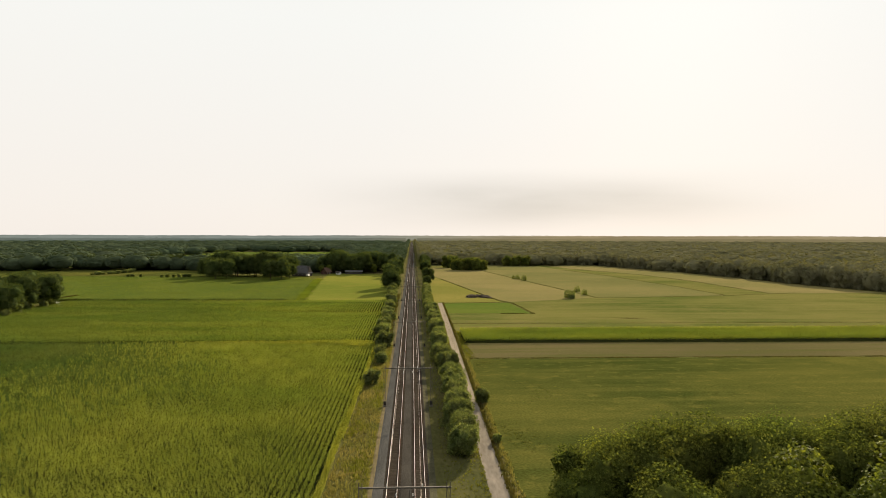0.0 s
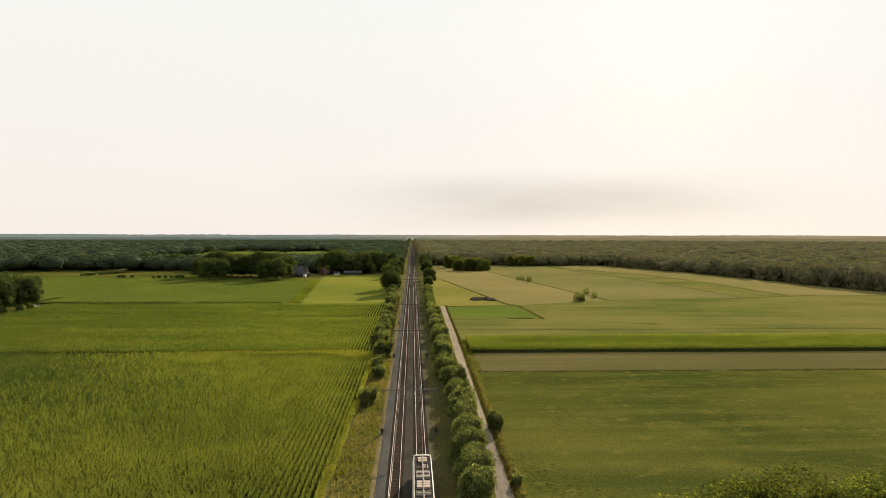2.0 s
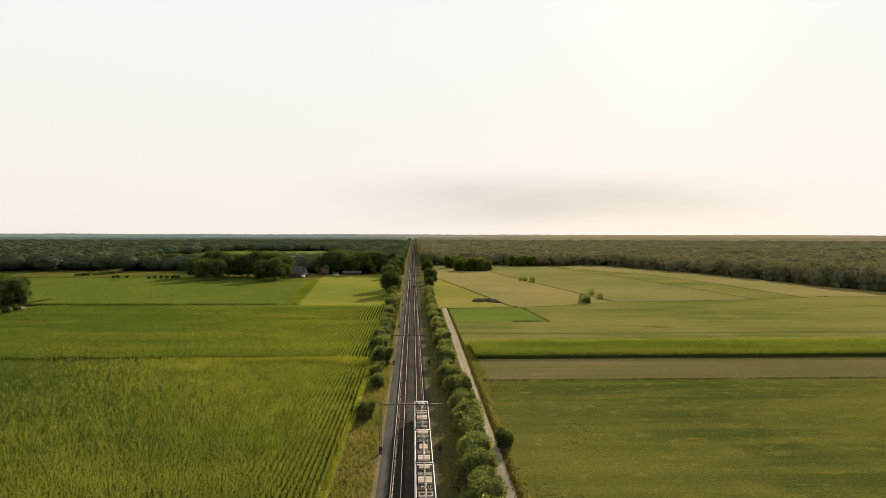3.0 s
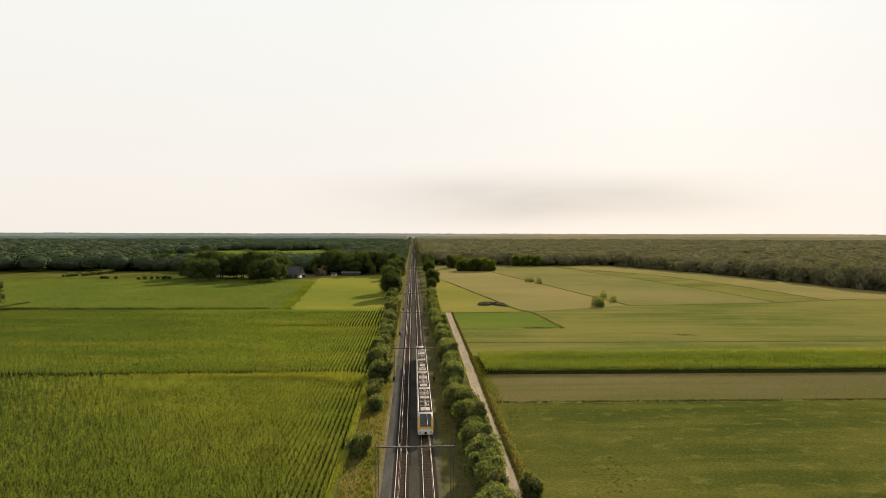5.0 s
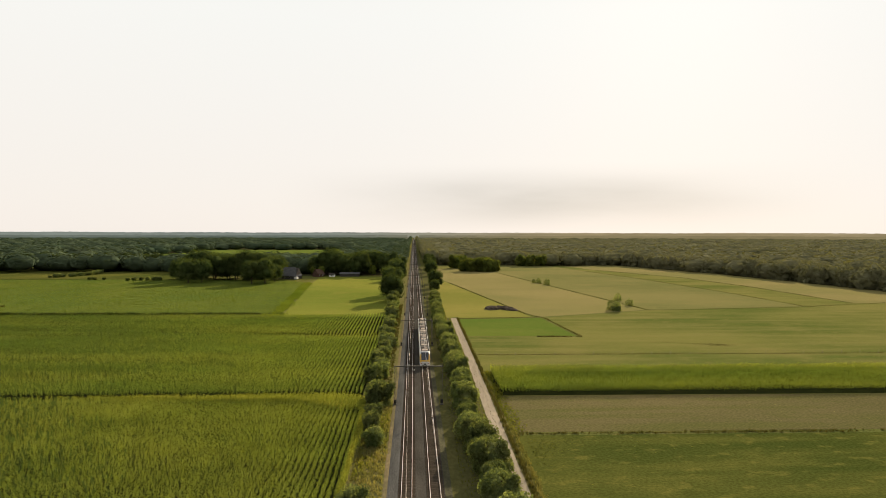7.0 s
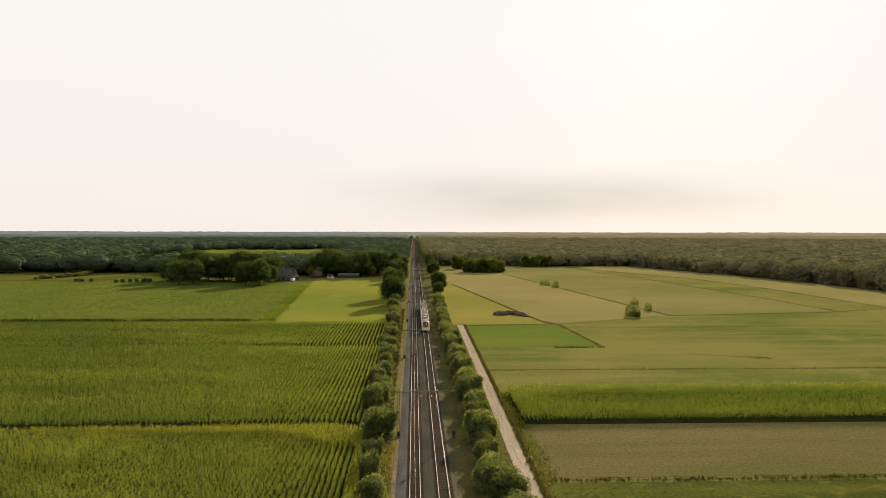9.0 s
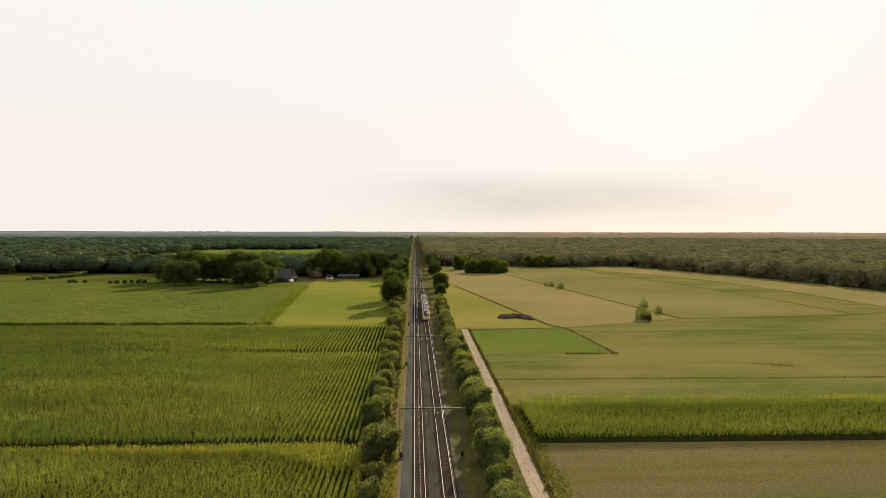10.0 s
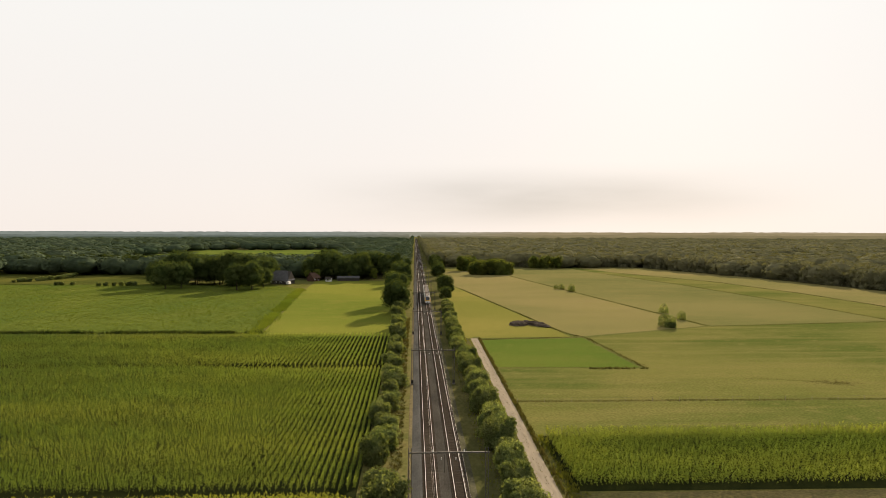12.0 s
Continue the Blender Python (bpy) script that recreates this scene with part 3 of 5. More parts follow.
def make_train():
    """Origin at the tail's foot on the rail heads; the train runs along +y."""
    t = thing("passenger_train", "four-car white electric train with yellow and black ends on the track", "train")
    rng = random.Random(5)
    prof = body_section(2.88, 0.35, 3.95)
    y = 0.0
    total = sum(CAR)
    for k, length in enumerate(CAR):
        ya, yb = y + (0.0 if k == 0 else 0.35), y + length - (0.0 if k == 3 else 0.35)
        if k in (0, 3):
            # a sloping rounded nose at the outer end
            def ring(d, top, narrow, z0):
                r = []
                for x, z in prof:
                    f = (z - 0.35) / 3.6
                    r.append((x * narrow, d, z0 + (top - z0) * f))
                return r
            steps = [(0.0, 1.35, 0.80, 0.45), (0.12, 1.75, 0.90, 0.40), (0.5, 2.35, 0.95, 0.36), (1.0, 3.05, 0.98, 0.35), (1.6, 3.65, 1.0, 0.35), (2.2, 3.95, 1.0, 0.35)]
            rings = [ring(*q) for q in steps] + [[(x, length - 0.35, z) for x, z in prof]]
            if k == 3:
                rings = [[(x, total - yy, z) for x, yy, z in r] for r in rings]
            bm = loft(rings)
        else:
            bm = loft([[(x, ya, z) for x, z in prof], [(x, yb, z) for x, z in prof]])
        body = part("car_body", bm, "white_body", t, "white rounded coach body")
        na, nb = (2.6 if k == 0 else ya + 0.3), (total - 2.6 if k == 3 else yb - 0.3)
        if k == 0:
            na = 2.6
        # side windows and doors
        for s in (-1, 1):
            yy = na + 0.8
            n = 0
            while yy + 1.5 < nb - 0.4:
                w = bmesh.new()
                door = n % 4 == 2
                x = s * 1.44
                if door:
                    box(w, x - 0.012, x + 0.018, yy, yy + 1.3, 0.75, 2.72)
                    d = part("door", w, "yellow_body", body, "yellow sliding passenger door")
                    g2 = bmesh.new()
                    for q in (0.12, 0.72):
                        box(g2, x - 0.01, x + 0.026, yy + q, yy + q + 0.46, 1.5, 2.5)
                    part("window", g2, "train_glass", d)
                else:
                    box(w, x - 0.012, x + 0.015, yy, yy + 1.35, 1.55, 2.45)
                    part("window", w, "train_glass", body)
                yy += 1.6
                n += 1
            b = bmesh.new()
            x = s * 1.44
            box(b, x - 0.01, x + 0.012, na, nb, 0.75, 1.05)
            part("side_stripe", b, "blue_body", body, "dark blue lower stripe")
            # raised pale edge of the roof
            c = bmesh.new()
            x = s * 1.24
            box(c, x - 0.03, x + 0.06, na + 0.2, nb - 0.1, 3.78, 3.95, 0.03)
            part("roof_edge", c, "white_body", body, "white roof fairing")
        deck = bmesh.new()
        box(deck, -1.2, 1.2, na, nb - 0.05, 3.76, 3.845)
        part("roof_deck", deck, "roof_dark", body, "dark roof walkway between fairings")
        # equipment on the roof: pale covers, grey ribs, pipework and fans, with a cable duct down the middle
        yy = na + 0.25
        n = 0
        while yy < nb - 0.9:
            kind = ("cover", "clutter", "ribs", "cover", "fans", "clutter", "cover", "ribs")[(n + 3 * k) % 8]
            ln = min({"cover": 1.9, "clutter": 1.5, "ribs": 1.3, "fans": 1.9}[kind] * rng.uniform(0.8, 1.25), nb - yy - 0.3)
            u = bmesh.new()
            if kind == "cover":
                wv = rng.uniform(0.62, 0.92)
                box(u, -wv, wv, yy, yy + ln, 3.83, 4.10, 0.06)
                un = part("roof_cover", u, "roof_pale", body, "pale beige equipment cover")
                sm = bmesh.new()
                for q in (0.33, 0.66):
                    box(sm, -wv + 0.05, wv - 0.05, yy + ln * q - 0.025, yy + ln * q + 0.025, 4.095, 4.112)
                part("seam", sm, "roof_dark", un)
            elif kind == "ribs":
                for q in range(3):
                    yq = yy + ln * (0.1 + 0.33 * q)
                    box(u, -0.95, 0.95, yq, yq + 0.2, 3.83, 4.0, 0.03)
                part("roof_rib", u, "roof_grey", body, "pale grey cross ribs")
            elif kind == "fans":
                box(u, -0.92, 0.92, yy, yy + ln, 3.83, 4.14, 0.05)
                un = part("roof_unit", u, "roof_grey", body, "grey cooling unit")
                for q in (-0.45, 0.45):
                    fan = bmesh.new()
                    bmesh.ops.create_cone(fan, cap_ends=True, segments=18, radius1=0.36, radius2=0.36, depth=0.04, matrix=pose(q, yy + ln / 2, 4.15))
                    part("fan_opening", fan, "roof_dark", un)
            else:
                for q in range(5):
                    bx, by = rng.uniform(-0.8, 0.6), yy + rng.uniform(0.05, max(0.1, ln - 0.4))
                    box(u, bx, bx + rng.uniform(0.15, 0.4), by, by + rng.uniform(0.15, 0.4), 3.83, 3.83 + rng.uniform(0.12, 0.34), 0.03)
                rod(u, (-0.9, yy + ln * 0.3, 3.95), (0.9, yy + ln * 0.3, 3.95), 0.06, 8)
                rod(u, (0.7, yy, 3.93), (0.7, yy + ln, 3.93), 0.05, 8)
                part("roof_pipework", u, "roof_pale" if n % 3 else "roof_grey", body, "small boxes and pipes on the dark roof deck")
            yy += ln + rng.uniform(0.6, 1.5)
            n += 1
        duct = bmesh.new()
        box(duct, -0.07, 0.07, na + 0.3, nb - 0.3, 4.12, 4.2, 0.02)
        for q in range(int((nb - na) / 2)):
            box(duct, -0.1, 0.1, na + 0.5 + 2 * q, na + 0.6 + 2 * q, 3.83, 4.13)
        part("cable_duct", duct, "roof_grey", body, "thin cable duct on short brackets")
        # bogies
        for by in ((3.2,) if k == 0 else (total - 3.2,) if k == 3 else (y,)) + ((y + length,) if k < 3 and k in (0, 2) else ()) :
            bg = bmesh.new()
            for s in (-1, 1):
                box(bg, s * 0.95 - 0.08, s * 0.95 + 0.08, by - 1.7, by + 1.7, 0.45, 0.75, 0.05)
            box(bg, -0.9, 0.9, by - 0.3, by + 0.3, 0.4, 0.72)
            bo = part("bogie", bg, "roof_dark", t, "dark steel bogie")
            for q in (-1.2, 1.2):
                for s in (-1, 1):
                    wh = bmesh.new()
                    bmesh.ops.create_cone(wh, cap_ends=True, segments=20, radius1=0.43, radius2=0.41, depth=0.13, matrix=pose(s * 0.755, by + q, 0.43, 0, 90 * s, 0))
                    part("wheel", wh, "steel", bo)
        if k < 3:
            be = bmesh.new()
            for q in range(5):
                yc = y + length - 0.28 + 0.14 * q
                box(be, -1.25, 1.25, yc - 0.045, yc + 0.045, 0.6, 3.78)
            box(be, -1.18, 1.18, y + length - 0.36, y + length + 0.36, 0.65, 3.7)
            part("bellows", be, "rubber", t, "black folding gangway bellows")
        y += length
    # ends
    for end in (0, 1):
        def P(x, d, z):
            return (x, d if end == 0 else total - d, z)
        steps_d = [0.0, 0.12, 0.5, 1.0, 1.6, 2.2]
        steps_t = [1.35, 1.75, 2.35, 3.05, 3.65, 3.95]
        steps_n = [0.80, 0.90, 0.95, 0.98, 1.0, 1.0]

        def shell(ds, xs, lift, zlow=None):
            """A curved panel lying a little proud of the nose; xs runs across from -1 to 1."""
            bm = bmesh.new()
            layers = []
            for depth in (0.0, 0.10):
                grid = []
                for d in ds:
                    top, nar = np.interp(d, steps_d, steps_t), np.interp(d, steps_d, steps_n)
                    row = []
                    for u in xs:
                        x = u * 1.44
                        fz = float(np.interp(abs(x), [0, 0.99, 1.2, 1.37, 1.44], [3.83, 3.83, 3.67, 3.3, 2.6]))
                        if abs(u) >= 0.999:
                            fz = 1.9
                        z = 0.35 + (top - 0.35) * (fz - 0.35) / 3.6
                        row.append(bm.verts.new(P(x * nar * (1.015 - 0.04 * depth), d - lift * 0.7 + depth, z + lift - depth * 0.5)))
                    grid.append(row)
                layers.append(grid)
            a, b = layers
            m, n = len(ds), len(xs)
            for g in (a, b):
                for i in range(m - 1):
                    for j in range(n - 1):
                        bm.faces.new((g[i][j], g[i][j + 1], g[i + 1][j + 1], g[i + 1][j]))
            for i in range(m - 1):
                for j in (0, n - 1):
                    bm.faces.new((a[i][j], a[i + 1][j], b[i + 1][j], b[i][j]))
            for j in range(n - 1):
                for i in (0, m - 1):
                    bm.faces.new((a[i][j], a[i][j + 1], b[i][j + 1], b[i][j]))
            bmesh.ops.recalc_face_normals(bm, faces=bm.faces[:])
            return bm

        mask = part("nose_mask", shell([0.03, 0.12, 0.5, 1.0, 1.45], [-1.0, -0.95, -0.83, -0.6, 0, 0.6, 0.83, 0.95, 1.0], 0.03), "yellow_body", t, "yellow nose surround")
        part("windscreen", shell([0.16, 0.5, 1.0, 1.5, 1.8], [-0.72, -0.4, 0, 0.4, 0.72], 0.07), "train_glass", mask, "large black windscreen")
        ap = bmesh.new()
        y0, y1 = (-0.22, 0.5) if end == 0 else (total - 0.5, total + 0.22)
        box(ap, -1.36, 1.36, y0, y1, 0.42, 1.12, 0.14)
        part("bumper", ap, "white_body", t, "white lower nose apron")
        cp = bmesh.new()
        y0, y1 = (-0.55, 0.3) if end == 0 else (total - 0.3, total + 0.55)
        box(cp, -0.2, 0.2, y0, y1, 0.62, 0.98, 0.05)
        part("coupler", cp, "roof_dark", t, "dark automatic coupler")
        for s in (-1, 1):
            lp = bmesh.new()
            y0 = -0.25 if end == 0 else total + 0.2
            box(lp, s * 1.0 - 0.18, s * 1.0 + 0.18, y0, y0 + 0.05, 0.86, 1.0)
            part("tail_lamp", lp, "lamp_red", t, "red tail lamp")
    # pantographs on two cars
    for yc, up in ((CAR[0] + 4, True), (CAR[0] + CAR[1] + 10, False)):
        pg = bmesh.new()
        top = 5.45 if up else 4.35
        for s in (-1, 1):
            rod(pg, (s * 0.55, yc, 3.95), (s * 0.3, yc + 1.5, (top + 3.95) / 2), 0.035, 5)
            rod(pg, (s * 0.3, yc + 1.5, (top + 3.95) / 2), (s * 0.35, yc + 0.2, top), 0.03, 5)
        for q in (-0.18, 0.18):
            rod(pg, (-0.8, yc + 0.2 + q, top), (0.8, yc + 0.2 + q, top), 0.035, 5)
        box(pg, -0.7, 0.7, yc - 0.2, yc + 0.2, 3.83, 3.95)
        part("pantograph", pg, "steel", t, "folding current collector")
    return t


train = make_train()


# ---------------------------------------------------------------- corn
def corn_template(blades, seed):
    """One corn plant: broad arching blades round a stalk and a short tassel, 1 m high, in triangles."""
    rng = np.random.default_rng(seed)
    V, F = [], []
    for i in range(blades):
        a = i * math.pi * 0.93 + rng.uniform(-.5, .5)
        z0 = 0.34 + 0.50 * i / blades
        ln, w = rng.uniform(0.26, 0.42), rng.uniform(0.07, 0.115)
        d, n = np.array([math.cos(a), math.sin(a), 0]), np.array([-math.sin(a), math.cos(a), 0])
        b = len(V)
        V += [np.array([0, 0, z0]), d * ln * .5 + n * w + [0, 0, z0 + 0.12], d * ln * .5 - n * w + [0, 0, z0 + 0.12], d * ln + [0, 0, z0 + rng.uniform(-.06, .03)]]
        F += [(b, b + 2, b + 1), (b + 1, b + 2, b + 3)]
    b = len(V)
    V += [np.array([-.025, 0, .84]), np.array([.025, 0, .84]), np.array([0, 0, 0.99])]
    F += [(b, b + 1, b + 2)]
    return np.array(V), np.array(F)


def make_corn(name, label, x0, x1, y0, y1, row, step, h, blades, seed, edges=None, gaps=(), mat="corn", spread=0.56):
    rng = np.random.default_rng(seed)
    xs = np.arange(x0, x1, row)
    ys = np.arange(y0, y1, step)
    X, Y = np.meshgrid(xs, ys)
    X, Y = X.ravel(), Y.ravel()
    X = X + rng.normal(0, 0.03, X.shape)
    Y = Y + rng.uniform(-step / 2, step / 2, Y.shape)
    keep = rng.random(X.shape) > 0.04
    if edges:
        keep &= edges(X, Y)
    for ga, gb in gaps:
        keep &= ~((Y > ga) & (Y < gb))
    X, Y = X[keep], Y[keep]
    patch = np.sin(X * .11 + 1.3 * np.sin(Y * .05 + seed)) * np.sin(Y * .083 + 1.7 * np.sin(X * .06)) * .5 + .5
    # weaker bands lying across the rows
    band = np.sin(Y * .31 + 1.6 * np.sin(X * .035 + seed) + 1.1 * np.sin(Y * .07)) * .5 + .5
    hh = h * (0.84 + 0.12 * patch + 0.10 * band + rng.normal(0, 0.06, X.shape))
    rot = rng.uniform(0, 6.28, X.shape)
    pos = np.stack([X, Y, np.full_like(X, 0.03)], 1)
    vs, fs, off = [], [], 0
    pick = rng.integers(0, 4, X.shape)
    for k in range(4):
        tv, tf = corn_template(blades, seed * 10 + k)
        m = pick == k
        scl = np.stack([h * spread * np.ones(m.sum())] * 2 + [hh[m]], 1)
        v, f = scatter(tv, tf, pos[m], rot[m], scl)
        vs.append(v); fs.append(f + off); off += len(v)
    ob = new(name, np_mesh(name, np.concatenate(vs), np.concatenate(fs), mat))
    return tagged(ob, label, "corn", kind="stuff")


def corn_edge(y):
    return -11.9 + np.clip((y - 90) / 110, 0, 1) * 1.5 - np.clip((y - 206) / 16, 0, 1) * 1.2


# outermost rows take the brighter leaf that paints the lit edge
make_corn("corn_edge", "outer rows of the corn field, coloured yellow as a lit edge", -14, -9.8, 62, 221, 0.5, 0.40, 2.15, 6, 6, mat="corn_lit_edge", spread=0.5,
          edges=lambda X, Y: (X < corn_edge(Y)) & (X > corn_edge(Y) - 1.1))
make_corn("corn_edge", "far rows of the corn field, coloured yellow as a lit edge", -130, -11.5, 214, 225, 0.6, 0.5, 2.45, 6, 8, mat="corn_lit_edge", spread=0.5,
          edges=lambda X, Y: (Y < 224.6 - np.maximum(0, X + 15) * 0.9) & (Y > 222.6 - np.maximum(0, X + 25) * 0.6 - np.clip((X + 60) / 12, -2, 4)))
def greener(X, Y):
    """Where corn gets the dimmer leaf colour, away from the sun's glow and the line, with a loose border."""
    h = np.sin(X * 12.9898 + Y * 78.233) * 43758.5453
    return (-X - 48) / 70 + 0.18 * np.sin(Y * .06 + X * .04) > h - np.floor(h)


# fall-off of the sun's glow across the field, painted with two leaf colours
for ripe, mat_name in ((True, "corn"), (False, "corn_dark")):
    make_corn("corn_crop", "tall ripening yellow-green corn in straight rows" if ripe else "tall corn further out, coloured dimmer away from the sun glow", -136, -11.2, 62, 225, 0.92, 0.50, 2.3, 7, 1, mat=mat_name, spread=0.44,
              edges=lambda X, Y: (X < corn_edge(Y) - 1.0) & (Y < 224.5 - np.maximum(0, X + 15) * 0.9) & (greener(X, Y) != ripe))
make_corn("corn_crop", "tall ripening yellow-green corn in straight rows", -136, -12.6, -3, 61.8, 0.92, 0.85, 2.3, 6, 9, spread=0.5)
for light, mat_name in ((True, "corn_mid"), (False, "corn_green")):
    make_corn("corn_crop", "tall green corn in rows beyond a gap", -186, -12.8, 229.2, 314.6, 1.0, 0.52, 2.25, 6, 2, mat=mat_name, spread=0.46,
              edges=lambda X, Y: (Y < 313.6 + 1.0 * np.sin(X * .05) + 0.6 * np.sin(X * .17)) & (greener(X, Y) != light))
    make_corn("corn_crop", "shorter green corn in rows by the meadow", -186, -13, 317.2, 371, 1.25, 0.5, 2.0, 6, 3, mat=mat_name, spread=0.5,
              edges=lambda X, Y: (Y > 317.2 + 1.0 * np.sin(X * .05) + 0.5 * np.sin(X * .13)) & (greener(X, Y) != light))
make_corn("corn_crop", "tall yellow-green corn in a long narrow strip", 19.5, 225, 229.5, 251, 0.75, 0.6, 2.3, 6, 4, mat="corn_mid", spread=0.5)
make_corn("corn_edge", "yellower back rows of the corn strip", 19.5, 225, 249.5, 254.4, 0.75, 0.6, 2.4, 6, 5, spread=0.5)
make_corn("corn_edge", "ripe yellow end of the corn strip beside the lane", 19.2, 32, 231.5, 250, 0.75, 1.1, 2.4, 6, 7, spread=0.5,
          edges=lambda X, Y: X < 22 + 7 * np.sin(Y * .5) ** 2)


# ---------------------------------------------------------------- trees
def crown_mesh(name, mat, lobes, leaves, size, seed, core=True):
    """A crown from uneven lobes, covered with small folded leaf sprays, each turned outwards."""
    rng = np.random.default_rng(seed)
    w = np.array([l[3] ** 2 for l in lobes]); w = w / w.sum()
    idx = rng.choice(len(lobes), leaves, p=w)
    L = np.array(lobes)[idx]
    d = rng.normal(size=(leaves, 3)); d /= np.linalg.norm(d, axis=1)[:, None]
    rad = L[:, 3] * (0.66 + 0.34 * rng.random(leaves) ** 0.6 + 0.14 * rng.random(leaves) ** 4)
    p = L[:, :3] + d * rad[:, None] * np.stack([np.ones(leaves), np.ones(leaves), L[:, 4]], 1)
    # leave out what lies deep inside another lobe
    deep = np.zeros(leaves, bool)
    for l in lobes:
        q = (p - np.array(l[:3])) / np.array([1, 1, l[4]])
        deep |= np.linalg.norm(q, axis=1) < l[3] * 0.60
    p, d = p[~deep], d[~deep]
    n = len(p)
    nrm = d + rng.normal(0, 0.55, (n, 3)); nrm[:, 2] += 0.25
    nrm /= np.linalg.norm(nrm, axis=1)[:, None]
    a = np.cross(nrm, rng.normal(size=(n, 3))); a /= np.linalg.norm(a, axis=1)[:, None]
    b = np.cross(nrm, a)
    s = size * rng.uniform(0.6, 1.4, n)[:, None]
    v = np.stack([p + a * s, p + b * s * .6 + nrm * s * .2, p - a * s, p - b * s * .6 - nrm * s * .1], 1).reshape(-1, 3)
    f = np.arange(4 * n).reshape(-1, 4)
    f = np.concatenate([f[:, [0, 1, 2]], f[:, [0, 2, 3]]])
    if core:
        bm = bmesh.new()
        for l in lobes:
            r = bmesh.ops.create_icosphere(bm, subdivisions=2, radius=l[3] * 0.60)
            bmesh.ops.scale(bm, vec=(1, 1, l[4]), verts=r["verts"])
            bmesh.ops.translate(bm, vec=l[:3], verts=r["verts"])
        for vv in bm.verts:
            vv.co += Vector(rng.normal(0, 0.08 * lobes[0][3], 3))
        bm.verts.index_update()
        cv = np.array([q.co[:] for q in bm.verts]); cf = np.array([[q.index for q in g.verts] for g in bm.faces])
        bm.free()
        f = np.concatenate([f, cf + len(v)]); v = np.concatenate([v, cv])
    return np_mesh(name, v, f, mat)


def trunk_mesh(name, h, r, seed, limbs=4):
    rng = random.Random(seed)
    bm = bmesh.new()
    rod(bm, (0, 0, -0.1), (0.03 * h, 0, h * 0.62), r, 8, r * 0.6)
    for i in range(limbs):
        a = 6.28 * i / limbs + rng.uniform(-.4, .4)
        z = h * rng.uniform(0.35, 0.55)
        rod(bm, (0.02 * h, 0, z), (math.cos(a) * h * 0.24, math.sin(a) * h * 0.24, z + h * 0.25), r * 0.45, 6, r * 0.15)
    return bm_mesh(name, bm, "bark")


def tree_kind(h, w, mat, leaves, size, seed, clear=0.2, nl=7, core=True, rmin=0.17, rmax=0.25):
    """Meshes of one kind of tree or bush: height, width, clear stem share."""
    rng = random.Random(seed)
    low = clear < 0.02
    lobes = [(0, 0, h * (0.43 if low else clear + (1 - clear) * 0.52), w * 0.36, (1 - clear) * h * 0.47 / (w * 0.36))]
    for i in range(nl):
        a = 6.28 * i / nl + rng.uniform(-.5, .5)
        q = rng.uniform(0.18, 0.32) * w
        r = rng.uniform(rmin, rmax) * w
        z = h * (clear + (1 - clear) * (0.22 + 0.56 * ((i * 5) % nl) / nl + rng.uniform(-.04, .04)))
        if low:
            z = max(h * (0.08 + 0.60 * ((i * 5) % nl) / nl + rng.uniform(-.05, .08)), r * 0.35)
        lobes.append((math.cos(a) * q, math.sin(a) * q, z if low else max(z, r * 0.8), r, min(1.15, (1 - clear) * h / w + 0.1)))
    return crown_mesh("crown", mat, lobes, leaves, size, seed, core), trunk_mesh("trunk", h, 0.02 * h + 0.05, seed)


KINDS = {}


def plant(name, kind, x, y, s, label, category="tree", group="", sz=1.0, rng=random.Random(11)):
    crown, trunk = KINDS[kind]
    t = thing(name, label, category, group, at=pose(x, y, 0, 0, 0, rng.uniform(0, 360)))
    sc = Matrix.Diagonal((s, s, s * sz, 1))
    part("trunk", trunk, "bark", t, at=sc)
    part("crown", crown, "", t, at=sc)
    return t


for i in range(4):
    KINDS["hedge%d" % i] = tree_kind(5.3, 5.6, "hedge", 6500, 0.13, 20 + i, 0.0, 16, rmin=0.10, rmax=0.24)
for i in range(3):
    KINDS["bush%d" % i] = tree_kind(3.2, 3.5, "hedge", 3000, 0.11, 30 + i, 0.0, 13, rmin=0.11, rmax=0.25)
for i in range(4):
    KINDS["oak%d" % i] = tree_kind(16.5, 16.0, "oak", 4600, 0.33, 40 + i, 0.11, 16, rmin=0.15, rmax=0.27)
for i in range(3):
    KINDS["near%d" % i] = tree_kind(15.0, 13.0, "broadleaf", 26000, 0.155, 50 + i, 0.04, 20, rmin=0.11, rmax=0.23)
for i in range(3):
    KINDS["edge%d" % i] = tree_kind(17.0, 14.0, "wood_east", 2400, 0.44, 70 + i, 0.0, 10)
for i in range(2):
    KINDS["round%d" % i] = tree_kind(15.5, 15.0, "broadleaf", 4200, 0.34, 90 + i, 0.0, 14, rmin=0.16, rmax=0.27)
for i in range(2):
    KINDS["airy%d" % i] = tree_kind(12.0, 12.5, "hedge", 1500, 0.5, 80 + i, 0.0, 10, core=False)
KINDS["lime0"] = tree_kind(12.0, 9.0, "lime", 1500, 0.45, 60, 0.12, 8)
KINDS["lime1"] = tree_kind(12.0, 9.0, "lime", 10000, 0.23, 61, 0.12, 10)


